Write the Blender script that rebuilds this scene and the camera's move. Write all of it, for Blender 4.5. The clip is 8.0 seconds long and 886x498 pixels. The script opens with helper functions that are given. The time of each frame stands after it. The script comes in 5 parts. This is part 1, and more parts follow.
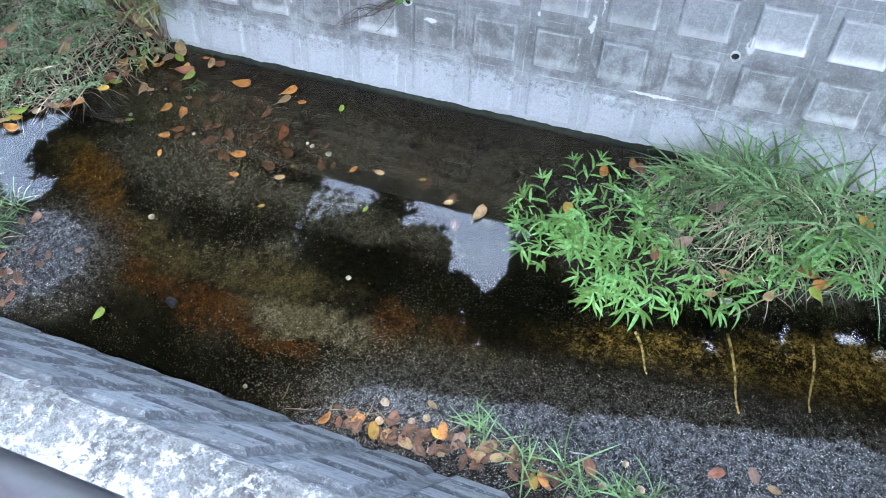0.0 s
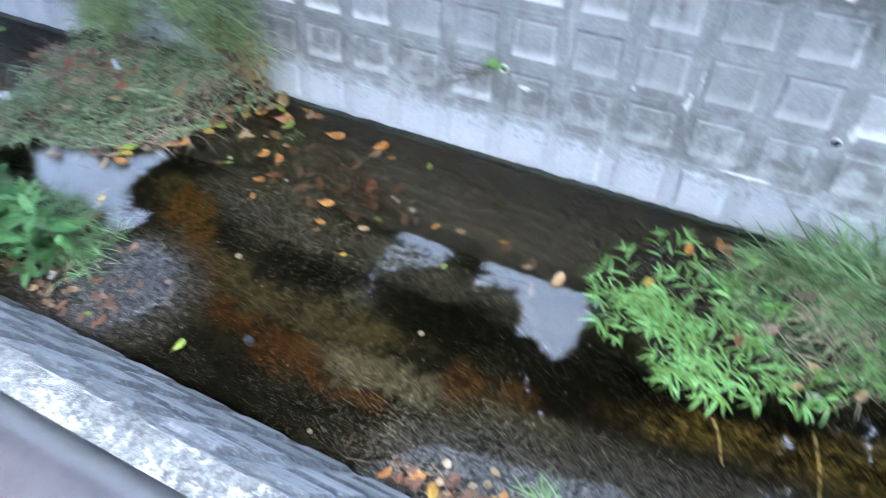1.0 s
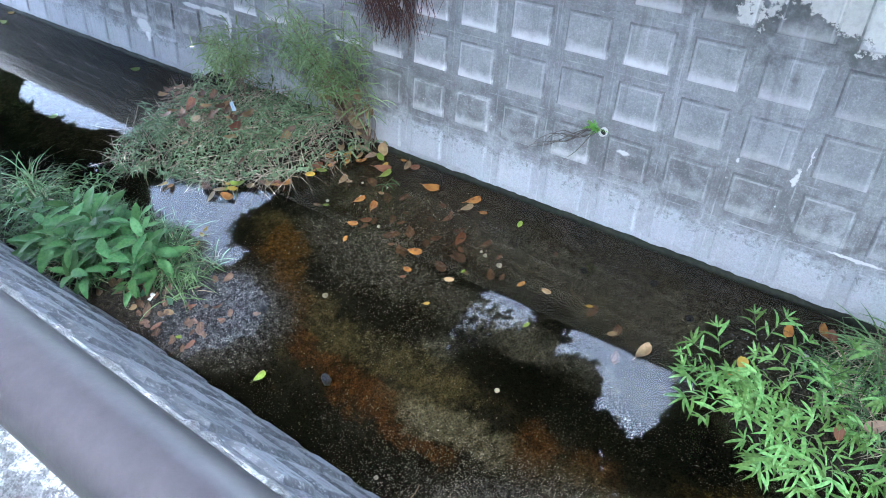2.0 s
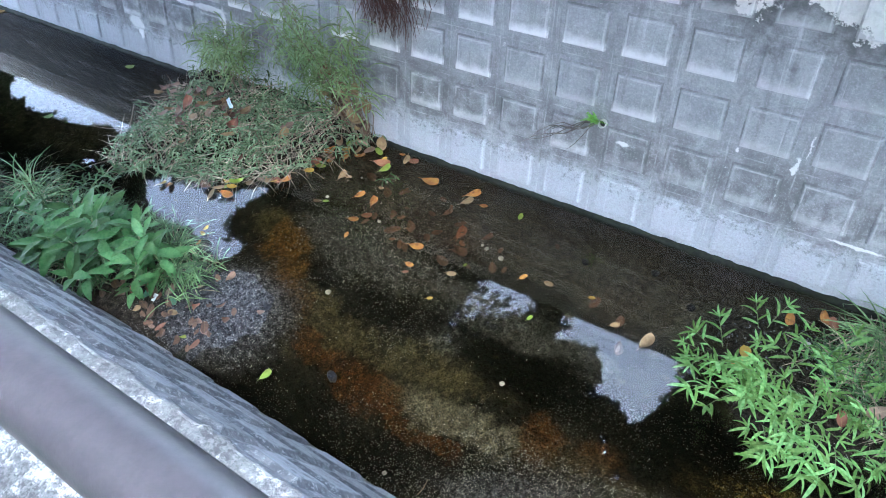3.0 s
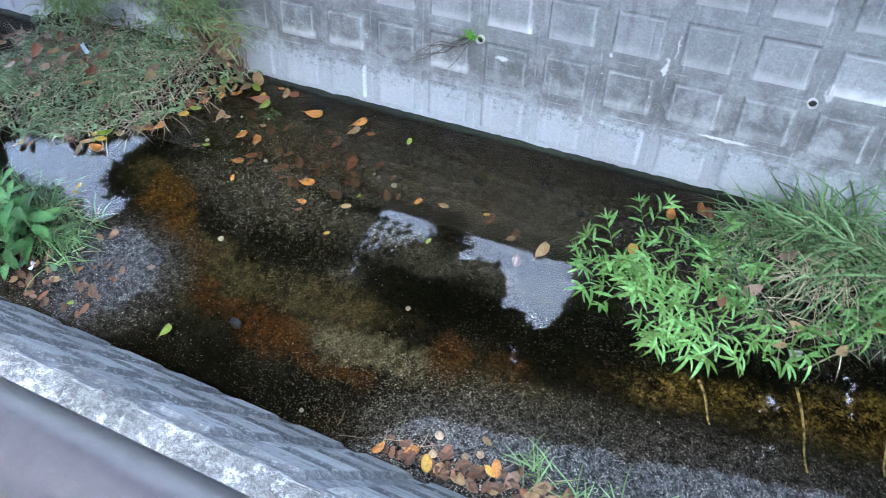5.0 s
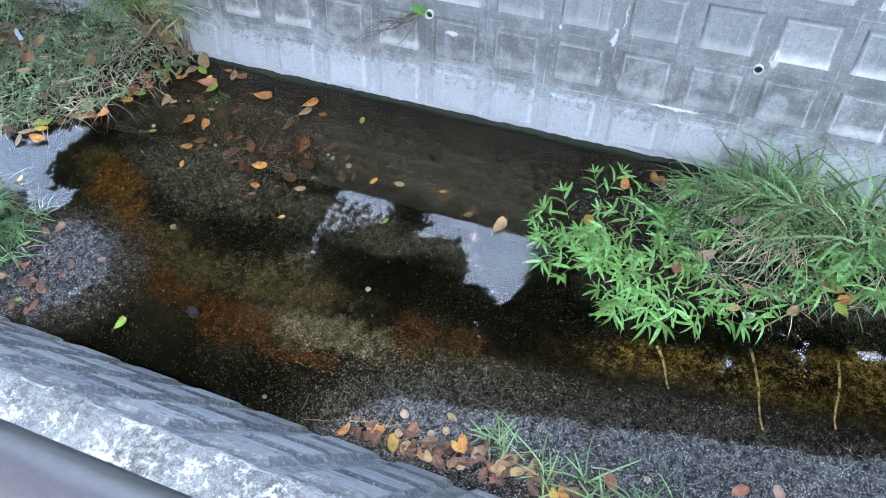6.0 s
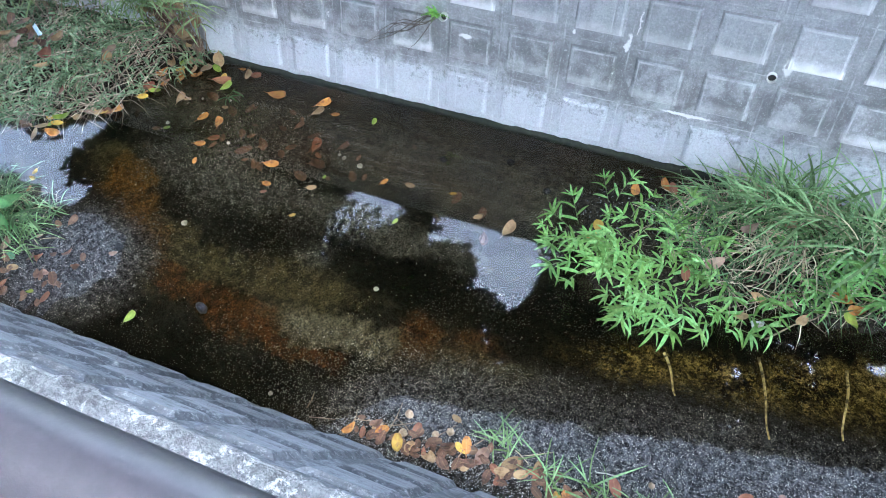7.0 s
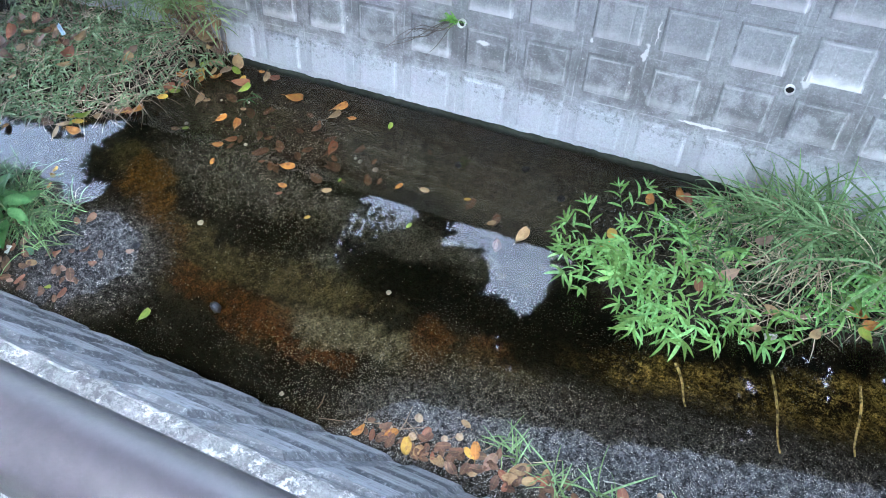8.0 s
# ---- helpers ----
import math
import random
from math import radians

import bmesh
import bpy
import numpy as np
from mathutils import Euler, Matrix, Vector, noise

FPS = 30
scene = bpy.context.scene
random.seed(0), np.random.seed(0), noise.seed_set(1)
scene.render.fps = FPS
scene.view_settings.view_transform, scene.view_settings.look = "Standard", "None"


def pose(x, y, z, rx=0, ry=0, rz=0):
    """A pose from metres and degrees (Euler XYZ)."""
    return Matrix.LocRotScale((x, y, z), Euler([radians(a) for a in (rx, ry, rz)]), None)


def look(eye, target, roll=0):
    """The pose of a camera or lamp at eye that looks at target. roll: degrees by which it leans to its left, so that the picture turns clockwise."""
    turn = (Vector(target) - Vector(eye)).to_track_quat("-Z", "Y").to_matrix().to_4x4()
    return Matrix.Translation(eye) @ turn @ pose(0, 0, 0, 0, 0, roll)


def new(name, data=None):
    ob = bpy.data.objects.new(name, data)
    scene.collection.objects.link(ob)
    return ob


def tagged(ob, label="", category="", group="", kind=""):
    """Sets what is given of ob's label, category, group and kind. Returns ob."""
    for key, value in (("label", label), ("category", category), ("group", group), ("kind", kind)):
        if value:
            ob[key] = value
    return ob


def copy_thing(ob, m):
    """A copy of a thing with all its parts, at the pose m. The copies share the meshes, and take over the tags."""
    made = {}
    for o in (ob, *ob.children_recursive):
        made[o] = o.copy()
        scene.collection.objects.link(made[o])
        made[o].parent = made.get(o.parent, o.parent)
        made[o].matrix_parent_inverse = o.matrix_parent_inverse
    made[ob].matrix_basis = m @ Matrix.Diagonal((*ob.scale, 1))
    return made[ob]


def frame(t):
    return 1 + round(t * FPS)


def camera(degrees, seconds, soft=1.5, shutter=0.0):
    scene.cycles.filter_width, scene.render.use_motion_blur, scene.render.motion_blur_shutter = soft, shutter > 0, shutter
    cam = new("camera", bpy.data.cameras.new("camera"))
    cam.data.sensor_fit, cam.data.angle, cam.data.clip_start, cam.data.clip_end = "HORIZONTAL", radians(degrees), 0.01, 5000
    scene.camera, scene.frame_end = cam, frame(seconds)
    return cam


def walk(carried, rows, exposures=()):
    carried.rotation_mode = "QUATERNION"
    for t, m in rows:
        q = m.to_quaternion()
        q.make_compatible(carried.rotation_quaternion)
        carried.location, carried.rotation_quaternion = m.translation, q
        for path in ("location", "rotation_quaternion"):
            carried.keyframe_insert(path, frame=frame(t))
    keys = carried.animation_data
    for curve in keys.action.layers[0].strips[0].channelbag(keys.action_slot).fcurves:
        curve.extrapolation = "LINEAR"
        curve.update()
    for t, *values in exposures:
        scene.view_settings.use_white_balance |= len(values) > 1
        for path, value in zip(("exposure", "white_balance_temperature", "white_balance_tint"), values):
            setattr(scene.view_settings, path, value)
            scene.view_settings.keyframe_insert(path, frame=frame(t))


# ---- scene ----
cam = camera(63.73, 8.0, soft=1.0, shutter=0.4)
walk(cam, [
    (0.0, pose(0.0573, 0.0387, 2.7298, 31.497, 3.950, 19.786)),
    (0.5, pose(0.0298, 0.0304, 2.7303, 32.232, 3.882, 21.029)),
    (0.7, pose(0.0293, 0.0292, 2.7314, 32.932, 4.186, 21.939)),
    (0.9, pose(0.0278, 0.0257, 2.7347, 34.919, 4.980, 24.512)),
    (1.0, pose(0.0262, 0.0221, 2.7380, 36.990, 5.699, 27.175)),
    (1.2, pose(0.0354, 0.0091, 2.7117, 40.648, 6.912, 32.197)),
    (1.5, pose(0.0415, 0.0004, 2.6942, 43.144, 7.540, 35.589)),
    (2.8, pose(0.0030, 0.0040, 2.7420, 41.998, 8.102, 35.039)),
    (3.0, pose(-0.0006, 0.0044, 2.7462, 41.692, 8.213, 34.421)),
    (3.5, pose(-0.0001, -0.0000, 2.7610, 40.320, 7.781, 32.465)),
    (4.0, pose(0.0029, 0.0072, 2.7430, 37.855, 6.566, 29.206)),
    (4.5, pose(0.0230, 0.0135, 2.7359, 36.394, 6.527, 27.168)),
    (5.0, pose(0.0226, 0.0137, 2.7359, 34.767, 5.903, 24.496)),
    (5.2, pose(0.0228, 0.0140, 2.7352, 34.162, 5.565, 23.118)),
    (6.3, pose(0.0350, 0.0270, 2.7232, 32.517, 4.586, 20.650)),
    (6.5, pose(0.0358, 0.0268, 2.7229, 32.613, 4.555, 21.161)),
    (7.0, pose(0.0425, 0.0111, 2.7204, 33.195, 4.618, 22.257)),
    (7.5, pose(0.0439, 0.0163, 2.7333, 33.365, 4.663, 23.245)),
    (8.0, pose(0.0444, 0.0068, 2.7316, 33.700, 4.793, 23.891)),
], exposures=[(0.0, 5.12, 5260, 4), (0.6, 5.12, 5260, 4), (1.0, 5.28, 5260, 4), (1.5, 5.05, 5220, 4), (4.5, 5.05, 5230, 4), (8.0, 5.12, 5270, 4)])

# ---------------------------------------------------------------- light
world = bpy.data.worlds.new("sky")
scene.world = world
world.use_nodes = True
wn = world.node_tree
sky = wn.nodes.new("ShaderNodeTexSky")
sky.sky_type = "NISHITA"
sky.sun_disc = False
sky.sun_elevation = radians(64)
sky.sun_rotation = radians(140)
sky.dust_density = 9.0
sky.air_density = 0.7
sky.ozone_density = 1.0
wn.nodes["Background"].inputs["Strength"].default_value = 0.15
haze = wn.nodes.new("ShaderNodeHueSaturation")
haze.inputs["Saturation"].default_value = 0.55
wn.links.new(sky.outputs["Color"], haze.inputs["Color"])
wn.links.new(haze.outputs["Color"], wn.nodes["Background"].inputs["Color"])
sun = new("sun", bpy.data.lights.new("sun", "SUN"))
sun.data.energy = 0.5
sun.data.angle = radians(75)
sun.data.color = (1.0, 0.985, 0.965)
sun.matrix_basis = look((6.43, -7.66, 20.5), (0, 0, 0))

# ---------------------------------------------------------------- materials


class Mat:
    """A node material with small helpers to wire it."""

    def __init__(self, name, rough=0.7, metal=0.0, spec=0.5):
        self.m = bpy.data.materials.new(name)
        self.m.use_nodes = True
        self.t = self.m.node_tree
        self.b = self.t.nodes["Principled BSDF"]
        self.b.inputs["Roughness"].default_value = rough
        self.b.inputs["Metallic"].default_value = metal
        self.b.inputs["Specular IOR Level"].default_value = spec

    def put(self, socket, value):
        if hasattr(value, "links") or hasattr(value, "is_linked"):
            self.t.links.new(value, socket)
        else:
            socket.default_value = value

    def pos(self):
        return self.t.nodes.new("ShaderNodeNewGeometry").outputs["Position"]

    def local(self):
        return self.t.nodes.new("ShaderNodeTexCoord").outputs["Object"]

    def rand(self):
        return self.t.nodes.new("ShaderNodeObjectInfo").outputs["Random"]

    def island(self):
        return self.t.nodes.new("ShaderNodeNewGeometry").outputs["Random Per Island"]

    def xyz(self, v):
        n = self.t.nodes.new("ShaderNodeSeparateXYZ")
        self.put(n.inputs[0], v)
        return n.outputs[0], n.outputs[1], n.outputs[2]

    def noise(self, v, scale, detail=4.0, rough=0.6, warp=0.0, color=False):
        n = self.t.nodes.new("ShaderNodeTexNoise")
        self.put(n.inputs["Vector"], v)
        n.inputs["Scale"].default_value = scale
        n.inputs["Detail"].default_value = detail
        n.inputs["Roughness"].default_value = rough
        n.inputs["Distortion"].default_value = warp
        return n.outputs["Color" if color else "Fac"]

    def cells(self, v, scale, out="Distance", feature="F1"):
        n = self.t.nodes.new("ShaderNodeTexVoronoi")
        n.feature = feature
        self.put(n.inputs["Vector"], v)
        n.inputs["Scale"].default_value = scale
        return n.outputs[out]

    def math(self, op, a, b=0.0, c=0.0):
        n = self.t.nodes.new("ShaderNodeMath")
        n.operation = op
        for i, v in enumerate((a, b, c)):
            self.put(n.inputs[i], v)
        return n.outputs[0]

    def vec(self, op, a, b=(0, 0, 0), scale=None):
        n = self.t.nodes.new("ShaderNodeVectorMath")
        n.operation = op
        self.put(n.inputs[0], a)
        self.put(n.inputs[1], b)
        if scale is not None:
            n.inputs["Scale"].default_value = scale
        return n.outputs["Value" if op in ("LENGTH", "DISTANCE", "DOT_PRODUCT") else "Vector"]

    def map(self, v, lo, hi, a=0.0, b=1.0, smooth=True):
        n = self.t.nodes.new("ShaderNodeMapRange")
        if smooth:
            n.interpolation_type = "SMOOTHSTEP"
        self.put(n.inputs["Value"], v)
        for key, x in (("From Min", lo), ("From Max", hi), ("To Min", a), ("To Max", b)):
            n.inputs[key].default_value = x
        return n.outputs[0]

    def mix(self, f, a, b, kind="MIX"):
        n = self.t.nodes.new("ShaderNodeMix")
        n.data_type = "RGBA"
        n.blend_type = kind
        self.put(n.inputs[0], f)
        for s, v in ((n.inputs[6], a), (n.inputs[7], b)):
            self.put(s, (*v, 1.0) if isinstance(v, tuple) and len(v) == 3 else v)
        return n.outputs[2]

    def hsv(self, c, h=0.5, s=1.0, v=1.0):
        n = self.t.nodes.new("ShaderNodeHueSaturation")
        for key, x in (("Hue", h), ("Saturation", s), ("Value", v)):
            self.put(n.inputs[key], x)
        self.put(n.inputs["Color"], (*c, 1.0) if isinstance(c, tuple) and len(c) == 3 else c)
        return n.outputs[0]

    def color(self, c):
        self.put(self.b.inputs["Base Color"], (*c, 1.0) if isinstance(c, tuple) and len(c) == 3 else c)

    def bump(self, h, dist=0.01, strength=1.0):
        n = self.t.nodes.new("ShaderNodeBump")
        n.inputs["Distance"].default_value = dist
        n.inputs["Strength"].default_value = strength
        self.put(n.inputs["Height"], h)
        self.t.links.new(n.outputs[0], self.b.inputs["Normal"])

    def blob(self, p, x, y, rx, ry, turn=0.0, soft=0.6):
        """1 inside an ellipse on the ground, 0 outside, with a soft rim."""
        n = self.t.nodes.new("ShaderNodeMapping")
        n.vector_type = "TEXTURE"
        self.put(n.inputs["Vector"], p)
        n.inputs["Location"].default_value = (x, y, 0)
        n.inputs["Rotation"].default_value = (0, 0, radians(turn))
        n.inputs["Scale"].default_value = (rx, ry, 1000)
        return self.map(self.vec("LENGTH", n.outputs[0]), 1.0 + soft * 0.5, 1.0 - soft * 0.5)


def wall_material(name, paint=True, soiled=0.0):
    m = Mat(name, rough=0.88, spec=0.25)
    p = m.pos()
    x, y, z = m.xyz(p)
    big = m.noise(p, 1.9, 5, 0.6)
    mid = m.noise(p, 8, 7, 0.7, warp=0.3)
    small = m.noise(p, 42, 7, 0.78)
    grain = m.noise(p, 120, 4, 0.8)
    c = m.mix(m.map(big, 0.3, 0.7), (0.33, 0.335, 0.345), (0.46, 0.465, 0.48))
    c = m.mix(m.map(mid, 0.40, 0.64, 0.0, 0.55), c, (0.27, 0.275, 0.285))
    c = m.mix(m.map(small, 0.50, 0.64, 0.0, 0.28), c, (0.20, 0.20, 0.205))
    c = m.mix(m.map(small, 0.46, 0.36, 0.0, 0.4), c, (0.54, 0.545, 0.56))
    # streaks that run down the face
    streak = m.noise(m.vec("MULTIPLY", p, (26.0, 1.0, 1.6)), 1.0, 5, 0.65)
    c = m.mix(m.map(streak, 0.52, 0.70, 0.0, 0.5), c, (0.22, 0.22, 0.225))
    c = m.mix(m.map(m.noise(m.vec("MULTIPLY", p, (38.0, 2.0, 1.3)), 1.0, 4, 0.7), 0.58, 0.72, 0.0, 0.75), c, (0.62, 0.63, 0.65))
    # pale silt line left by floods, near the water
    level = m.math("ADD", z, m.math("MULTIPLY", m.math("SUBTRACT", m.noise(p, 10, 8, 0.75), 0.5), 0.30))
    c = m.mix(m.math("MULTIPLY", m.map(level, 0.29, 0.17), m.map(small, 0.35, 0.6, 0.9, 0.7)), c, (0.455, 0.465, 0.49))
    grime = m.math("MULTIPLY", m.map(level, 0.18, 0.30), m.map(level, 0.66, 0.40))
    c = m.mix(m.math("MULTIPLY", grime, m.map(mid, 0.34, 0.60, 0.12, 0.8)), c, (0.14, 0.14, 0.14))
    # formwork seams that ran along the ribs
    def seam(v, offset, pitch, width):
        k = m.math("FRACT", m.math("DIVIDE", m.math("ADD", v, offset), pitch))
        return m.map(m.math("ABSOLUTE", m.math("SUBTRACT", k, 0.5)), width / pitch, 0.0)

    wav = m.math("MULTIPLY", m.math("SUBTRACT", m.noise(p, 14, 4), 0.5), 0.008)
    across = seam(m.math("ADD", x, wav), 1.735 + 0.056 + 0.15, 0.30, 0.005)
    up = seam(m.math("ADD", m.math("DIVIDE", z, 0.9493), wav), -0.051 + 0.051 + 0.13375, 0.2675, 0.004)
    line = m.math("MAXIMUM", across, up)
    c = m.mix(m.math("MULTIPLY", line, m.map(m.noise(p, 6, 5, 0.7), 0.42, 0.6, 0.0, 0.7)), c, (0.60, 0.61, 0.62))
    c = m.mix(m.math("MULTIPLY", line, m.map(m.noise(p, 7, 5, 0.7), 0.5, 0.36, 0.0, 0.6)), c, (0.14, 0.14, 0.14))
    # dirt held in the sunk joints
    joint = m.math("MAXIMUM", seam(x, 1.735 + 0.056 + 0.15, 0.30, 0.05), seam(m.math("DIVIDE", z, 0.9493), 0.13375, 0.2675, 0.055))
    c = m.mix(m.math("MULTIPLY", m.math("MULTIPLY", joint, m.map(level, 0.2, 0.36)), m.map(m.noise(p, 9, 8, 0.75), 0.42, 0.62, 0.0, 0.42)), c, (0.18, 0.18, 0.185))
    # grain, dark specks and pale crust
    c = m.mix(m.map(grain, 0.50, 0.64, 0.0, 0.34), c, (0.17, 0.17, 0.17))
    c = m.mix(m.map(grain, 0.46, 0.34, 0.0, 0.38), c, (0.62, 0.63, 0.65))
    c = m.mix(m.map(m.noise(p, 15, 8, 0.75), 0.665, 0.69, 0.0, 0.8), c, (0.74, 0.745, 0.75))
    c = m.mix(m.map(m.noise(p, 33, 9, 0.82), 0.63, 0.68, 0.0, 0.5), c, (0.14, 0.14, 0.14))
    c = m.mix(m.map(m.noise(p, 60, 8, 0.82), 0.60, 0.66, 0.0, 0.65), c, (0.70, 0.705, 0.72))
    rim = m.math('MULTIPLY', m.map(level, 0.16, 0.20), m.map(level, 0.28, 0.22))
    c = m.mix(m.math('MULTIPLY', rim, m.map(m.noise(p, 40, 8, 0.85), 0.52, 0.58, 0.0, 0.6)), c, (0.15, 0.15, 0.15))
    if paint:
        edge = m.math("ADD", z, m.math("MULTIPLY", m.math("SUBTRACT", m.noise(p, 5.0, 8, 0.72), 0.5), 0.75))
        edge = m.math("ADD", edge, m.map(x, -1.6, 0.2, -0.12, 0.0))
        c = m.mix(m.math("MULTIPLY", m.map(edge, 0.90, 1.04), m.map(mid, 0.3, 0.6, 0.3, 0.9)), c, (0.12, 0.12, 0.12))
        c = m.mix(m.map(edge, 1.07, 1.09), c, m.mix(m.map(small, 0.4, 0.7), (0.80, 0.79, 0.78), (0.66, 0.65, 0.64)))
        # lime that has run out of the joints
        n = m.t.nodes.new("ShaderNodeCombineXYZ")
        m.put(n.inputs[0], m.math("ADD", x, m.math("MULTIPLY", m.math("SUBTRACT", m.noise(p, 30, 5, 0.7), 0.5), 0.06)))
        m.put(n.inputs[1], m.math("ADD", z, m.math("MULTIPLY", m.math("SUBTRACT", m.noise(p, 30, 5, 0.7), 0.5), 0.03)))
        lime = None
        for s in ((-4.92, 0.26, 0.08, 0.045), (-4.86, 0.22, 0.03, 0.06), (-4.05, 0.50, 0.16, 0.02), (-3.92, 0.44, 0.022, 0.08), (-4.3, 0.5, 0.1, 0.015), (-0.305, 0.51, 0.014, 0.022), (-0.30, 0.54, 0.007, 0.03), (0.36, 0.56, 0.02, 0.04), (0.02, 0.265, 0.11, 0.007), (-1.06, 0.42, 0.03, 0.012), (-0.55, 0.53, 0.012, 0.01), (-0.27, 0.62, 0.004, 0.05), (-3.15, 0.28, 0.05, 0.09)):
            k = m.blob(n.outputs[0], *s, 0.0, 0.5)
            lime = k if lime is None else m.math("MAXIMUM", lime, k)
        c = m.mix(m.math("MULTIPLY", lime, 0.85), c, (0.80, 0.80, 0.80))
    if soiled:
        c = m.mix(m.map(m.noise(p, 19, 8, 0.78), 0.34, 0.62, soiled * 0.35, soiled), c, (0.10, 0.102, 0.106))
    c = m.hsv(c, 0.5, 1.7, 1.12)
    m.color(c)
    m.bump(m.math("ADD", m.math("MULTIPLY", mid, 1.0), m.math("ADD", m.math("MULTIPLY", small, 0.5), m.math("MULTIPLY", grain, 0.2))), 0.006, 0.6)
    return m


concrete = wall_material("weathered_concrete", True, 0.14).m
damp_concrete = wall_material("damp_stained_concrete", False, 1.0).m


def block_material():
    m = wall_material("cast_block_concrete")
    base = m.b.inputs["Base Color"].links[0].from_socket
    v = m.xyz(m.local())[2]
    wob = m.math("ADD", v, m.math("MULTIPLY", m.math("SUBTRACT", m.noise(m.pos(), 18, 4), 0.5), 0.06))
    z = m.xyz(m.pos())[2]
    amount = m.math("MULTIPLY", m.map(wob, 0.060, 0.004), m.map(z, 0.28, 0.36, 0.0, 0.95))
    amount = m.math("MULTIPLY", amount, m.map(m.rand(), 0.1, 0.7, 0.4, 1.0))
    c = m.mix(amount, base, (0.80, 0.80, 0.81))
    # darker line in the crease round the block, paler line along the face's edges
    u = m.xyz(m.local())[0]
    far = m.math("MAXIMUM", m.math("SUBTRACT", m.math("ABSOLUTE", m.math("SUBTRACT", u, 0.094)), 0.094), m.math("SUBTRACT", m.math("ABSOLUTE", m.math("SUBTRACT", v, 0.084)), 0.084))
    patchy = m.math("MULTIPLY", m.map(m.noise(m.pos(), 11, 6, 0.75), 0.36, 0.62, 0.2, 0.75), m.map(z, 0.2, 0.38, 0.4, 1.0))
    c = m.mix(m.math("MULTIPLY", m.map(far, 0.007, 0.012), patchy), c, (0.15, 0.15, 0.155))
    face_edge = m.math("MULTIPLY", m.map(far, -0.005, -0.001), m.map(far, 0.006, 0.002))
    face_edge = m.math("MULTIPLY", face_edge, m.map(z, 0.24, 0.34))
    c = m.mix(m.math("MULTIPLY", face_edge, m.map(m.noise(m.pos(), 13, 6, 0.75), 0.38, 0.6, 0.0, 0.6)), c, (0.62, 0.625, 0.64))
    m.color(m.hsv(c, 0.5, 1.0, m.math("ADD", 1.0, m.math("MULTIPLY", m.map(m.rand(), 0.0, 1.0, -0.13, 0.12, smooth=False), m.map(z, 0.2, 0.32, 0.25, 1.0)))))
    return m.m


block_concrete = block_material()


def damp_block_material():
    """Blocks of the near wall: stained, streaked faces, darkened along their edges."""
    m = wall_material("damp_block_concrete", False, 0.62)
    base = m.b.inputs["Base Color"].links[0].from_socket
    u, _, v = m.xyz(m.local())
    wob = m.math("MULTIPLY", m.math("SUBTRACT", m.noise(m.pos(), 26, 5, 0.7), 0.5), 0.02)
    u, v = m.math("ADD", u, wob), m.math("ADD", v, wob)
    scar = m.noise(m.vec("MULTIPLY", m.pos(), (5.0, 40.0, 40.0)), 1.0, 6, 0.72)
    c = m.mix(m.map(scar, 0.40, 0.60, 0.15, 0.85), base, (0.40, 0.41, 0.43))
    edge = m.math("MAXIMUM", m.map(v, 0.006, -0.006), m.math("MAXIMUM", m.map(v, 0.160, 0.172), m.math("MAXIMUM", m.map(u, 0.006, -0.006), m.map(u, 0.182, 0.196))))
    c = m.mix(m.math("MULTIPLY", edge, m.map(m.noise(m.pos(), 9, 5, 0.7), 0.3, 0.6, 0.45, 0.95)), c, (0.085, 0.09, 0.10))
    c = m.mix(m.map(m.noise(m.pos(), 55, 9, 0.85), 0.52, 0.60, 0.0, 0.6), c, (0.52, 0.53, 0.55))
    c = m.mix(m.map(m.noise(m.pos(), 24, 9, 0.85), 0.54, 0.60, 0.0, 0.7), c, (0.07, 0.072, 0.078))
    m.color(m.hsv(c, 0.5, 1.0, m.map(m.rand(), 0.0, 1.0, 0.54, 0.80, smooth=False)))
    return m.m


damp_block = damp_block_material()


def coping_material():
    m = Mat("rough_coping_concrete", rough=0.92, spec=0.2)
    p = m.pos()
    a = m.noise(p, 9, 6, 0.7)
    g = m.noise(p, 48, 6, 0.75)
    b = m.noise(p, 150, 5, 0.75)
    inland = m.math("MULTIPLY", m.map(m.xyz(p)[1], 0.26, 0.06), m.map(m.xyz(p)[1], -0.14, -0.02))
    c = m.mix(m.map(a, 0.38, 0.62), (0.17, 0.175, 0.185), (0.34, 0.345, 0.36))
    c = m.mix(m.map(g, 0.44, 0.56, 0.0, 0.7), c, (0.50, 0.505, 0.52))
    c = m.mix(m.map(b, 0.5, 0.62, 0.0, 0.7), c, (0.17, 0.17, 0.18))
    c = m.mix(m.map(m.noise(p, 6, 6, 0.75), 0.6, 0.68, 0.0, 0.7), c, (0.14, 0.14, 0.14))
    c = m.hsv(c, 0.5, 1.0, 0.5)
    crust = m.math("ADD", m.noise(p, 17, 9, 0.82), m.math("MULTIPLY", inland, 0.10))
    c = m.mix(m.map(crust, 0.53, 0.60, 0.0, 0.95), c, (0.45, 0.45, 0.46))
    c = m.mix(m.map(m.noise(p, 70, 8, 0.85), 0.54, 0.62, 0.0, 0.65), c, (0.20, 0.20, 0.21))
    m.color(c)
    m.bump(m.math("ADD", m.math("ADD", g, m.math("MULTIPLY", a, 0.6)), m.math("MULTIPLY", b, 0.5)), 0.018, 1.0)
    return m.m


coping = coping_material()


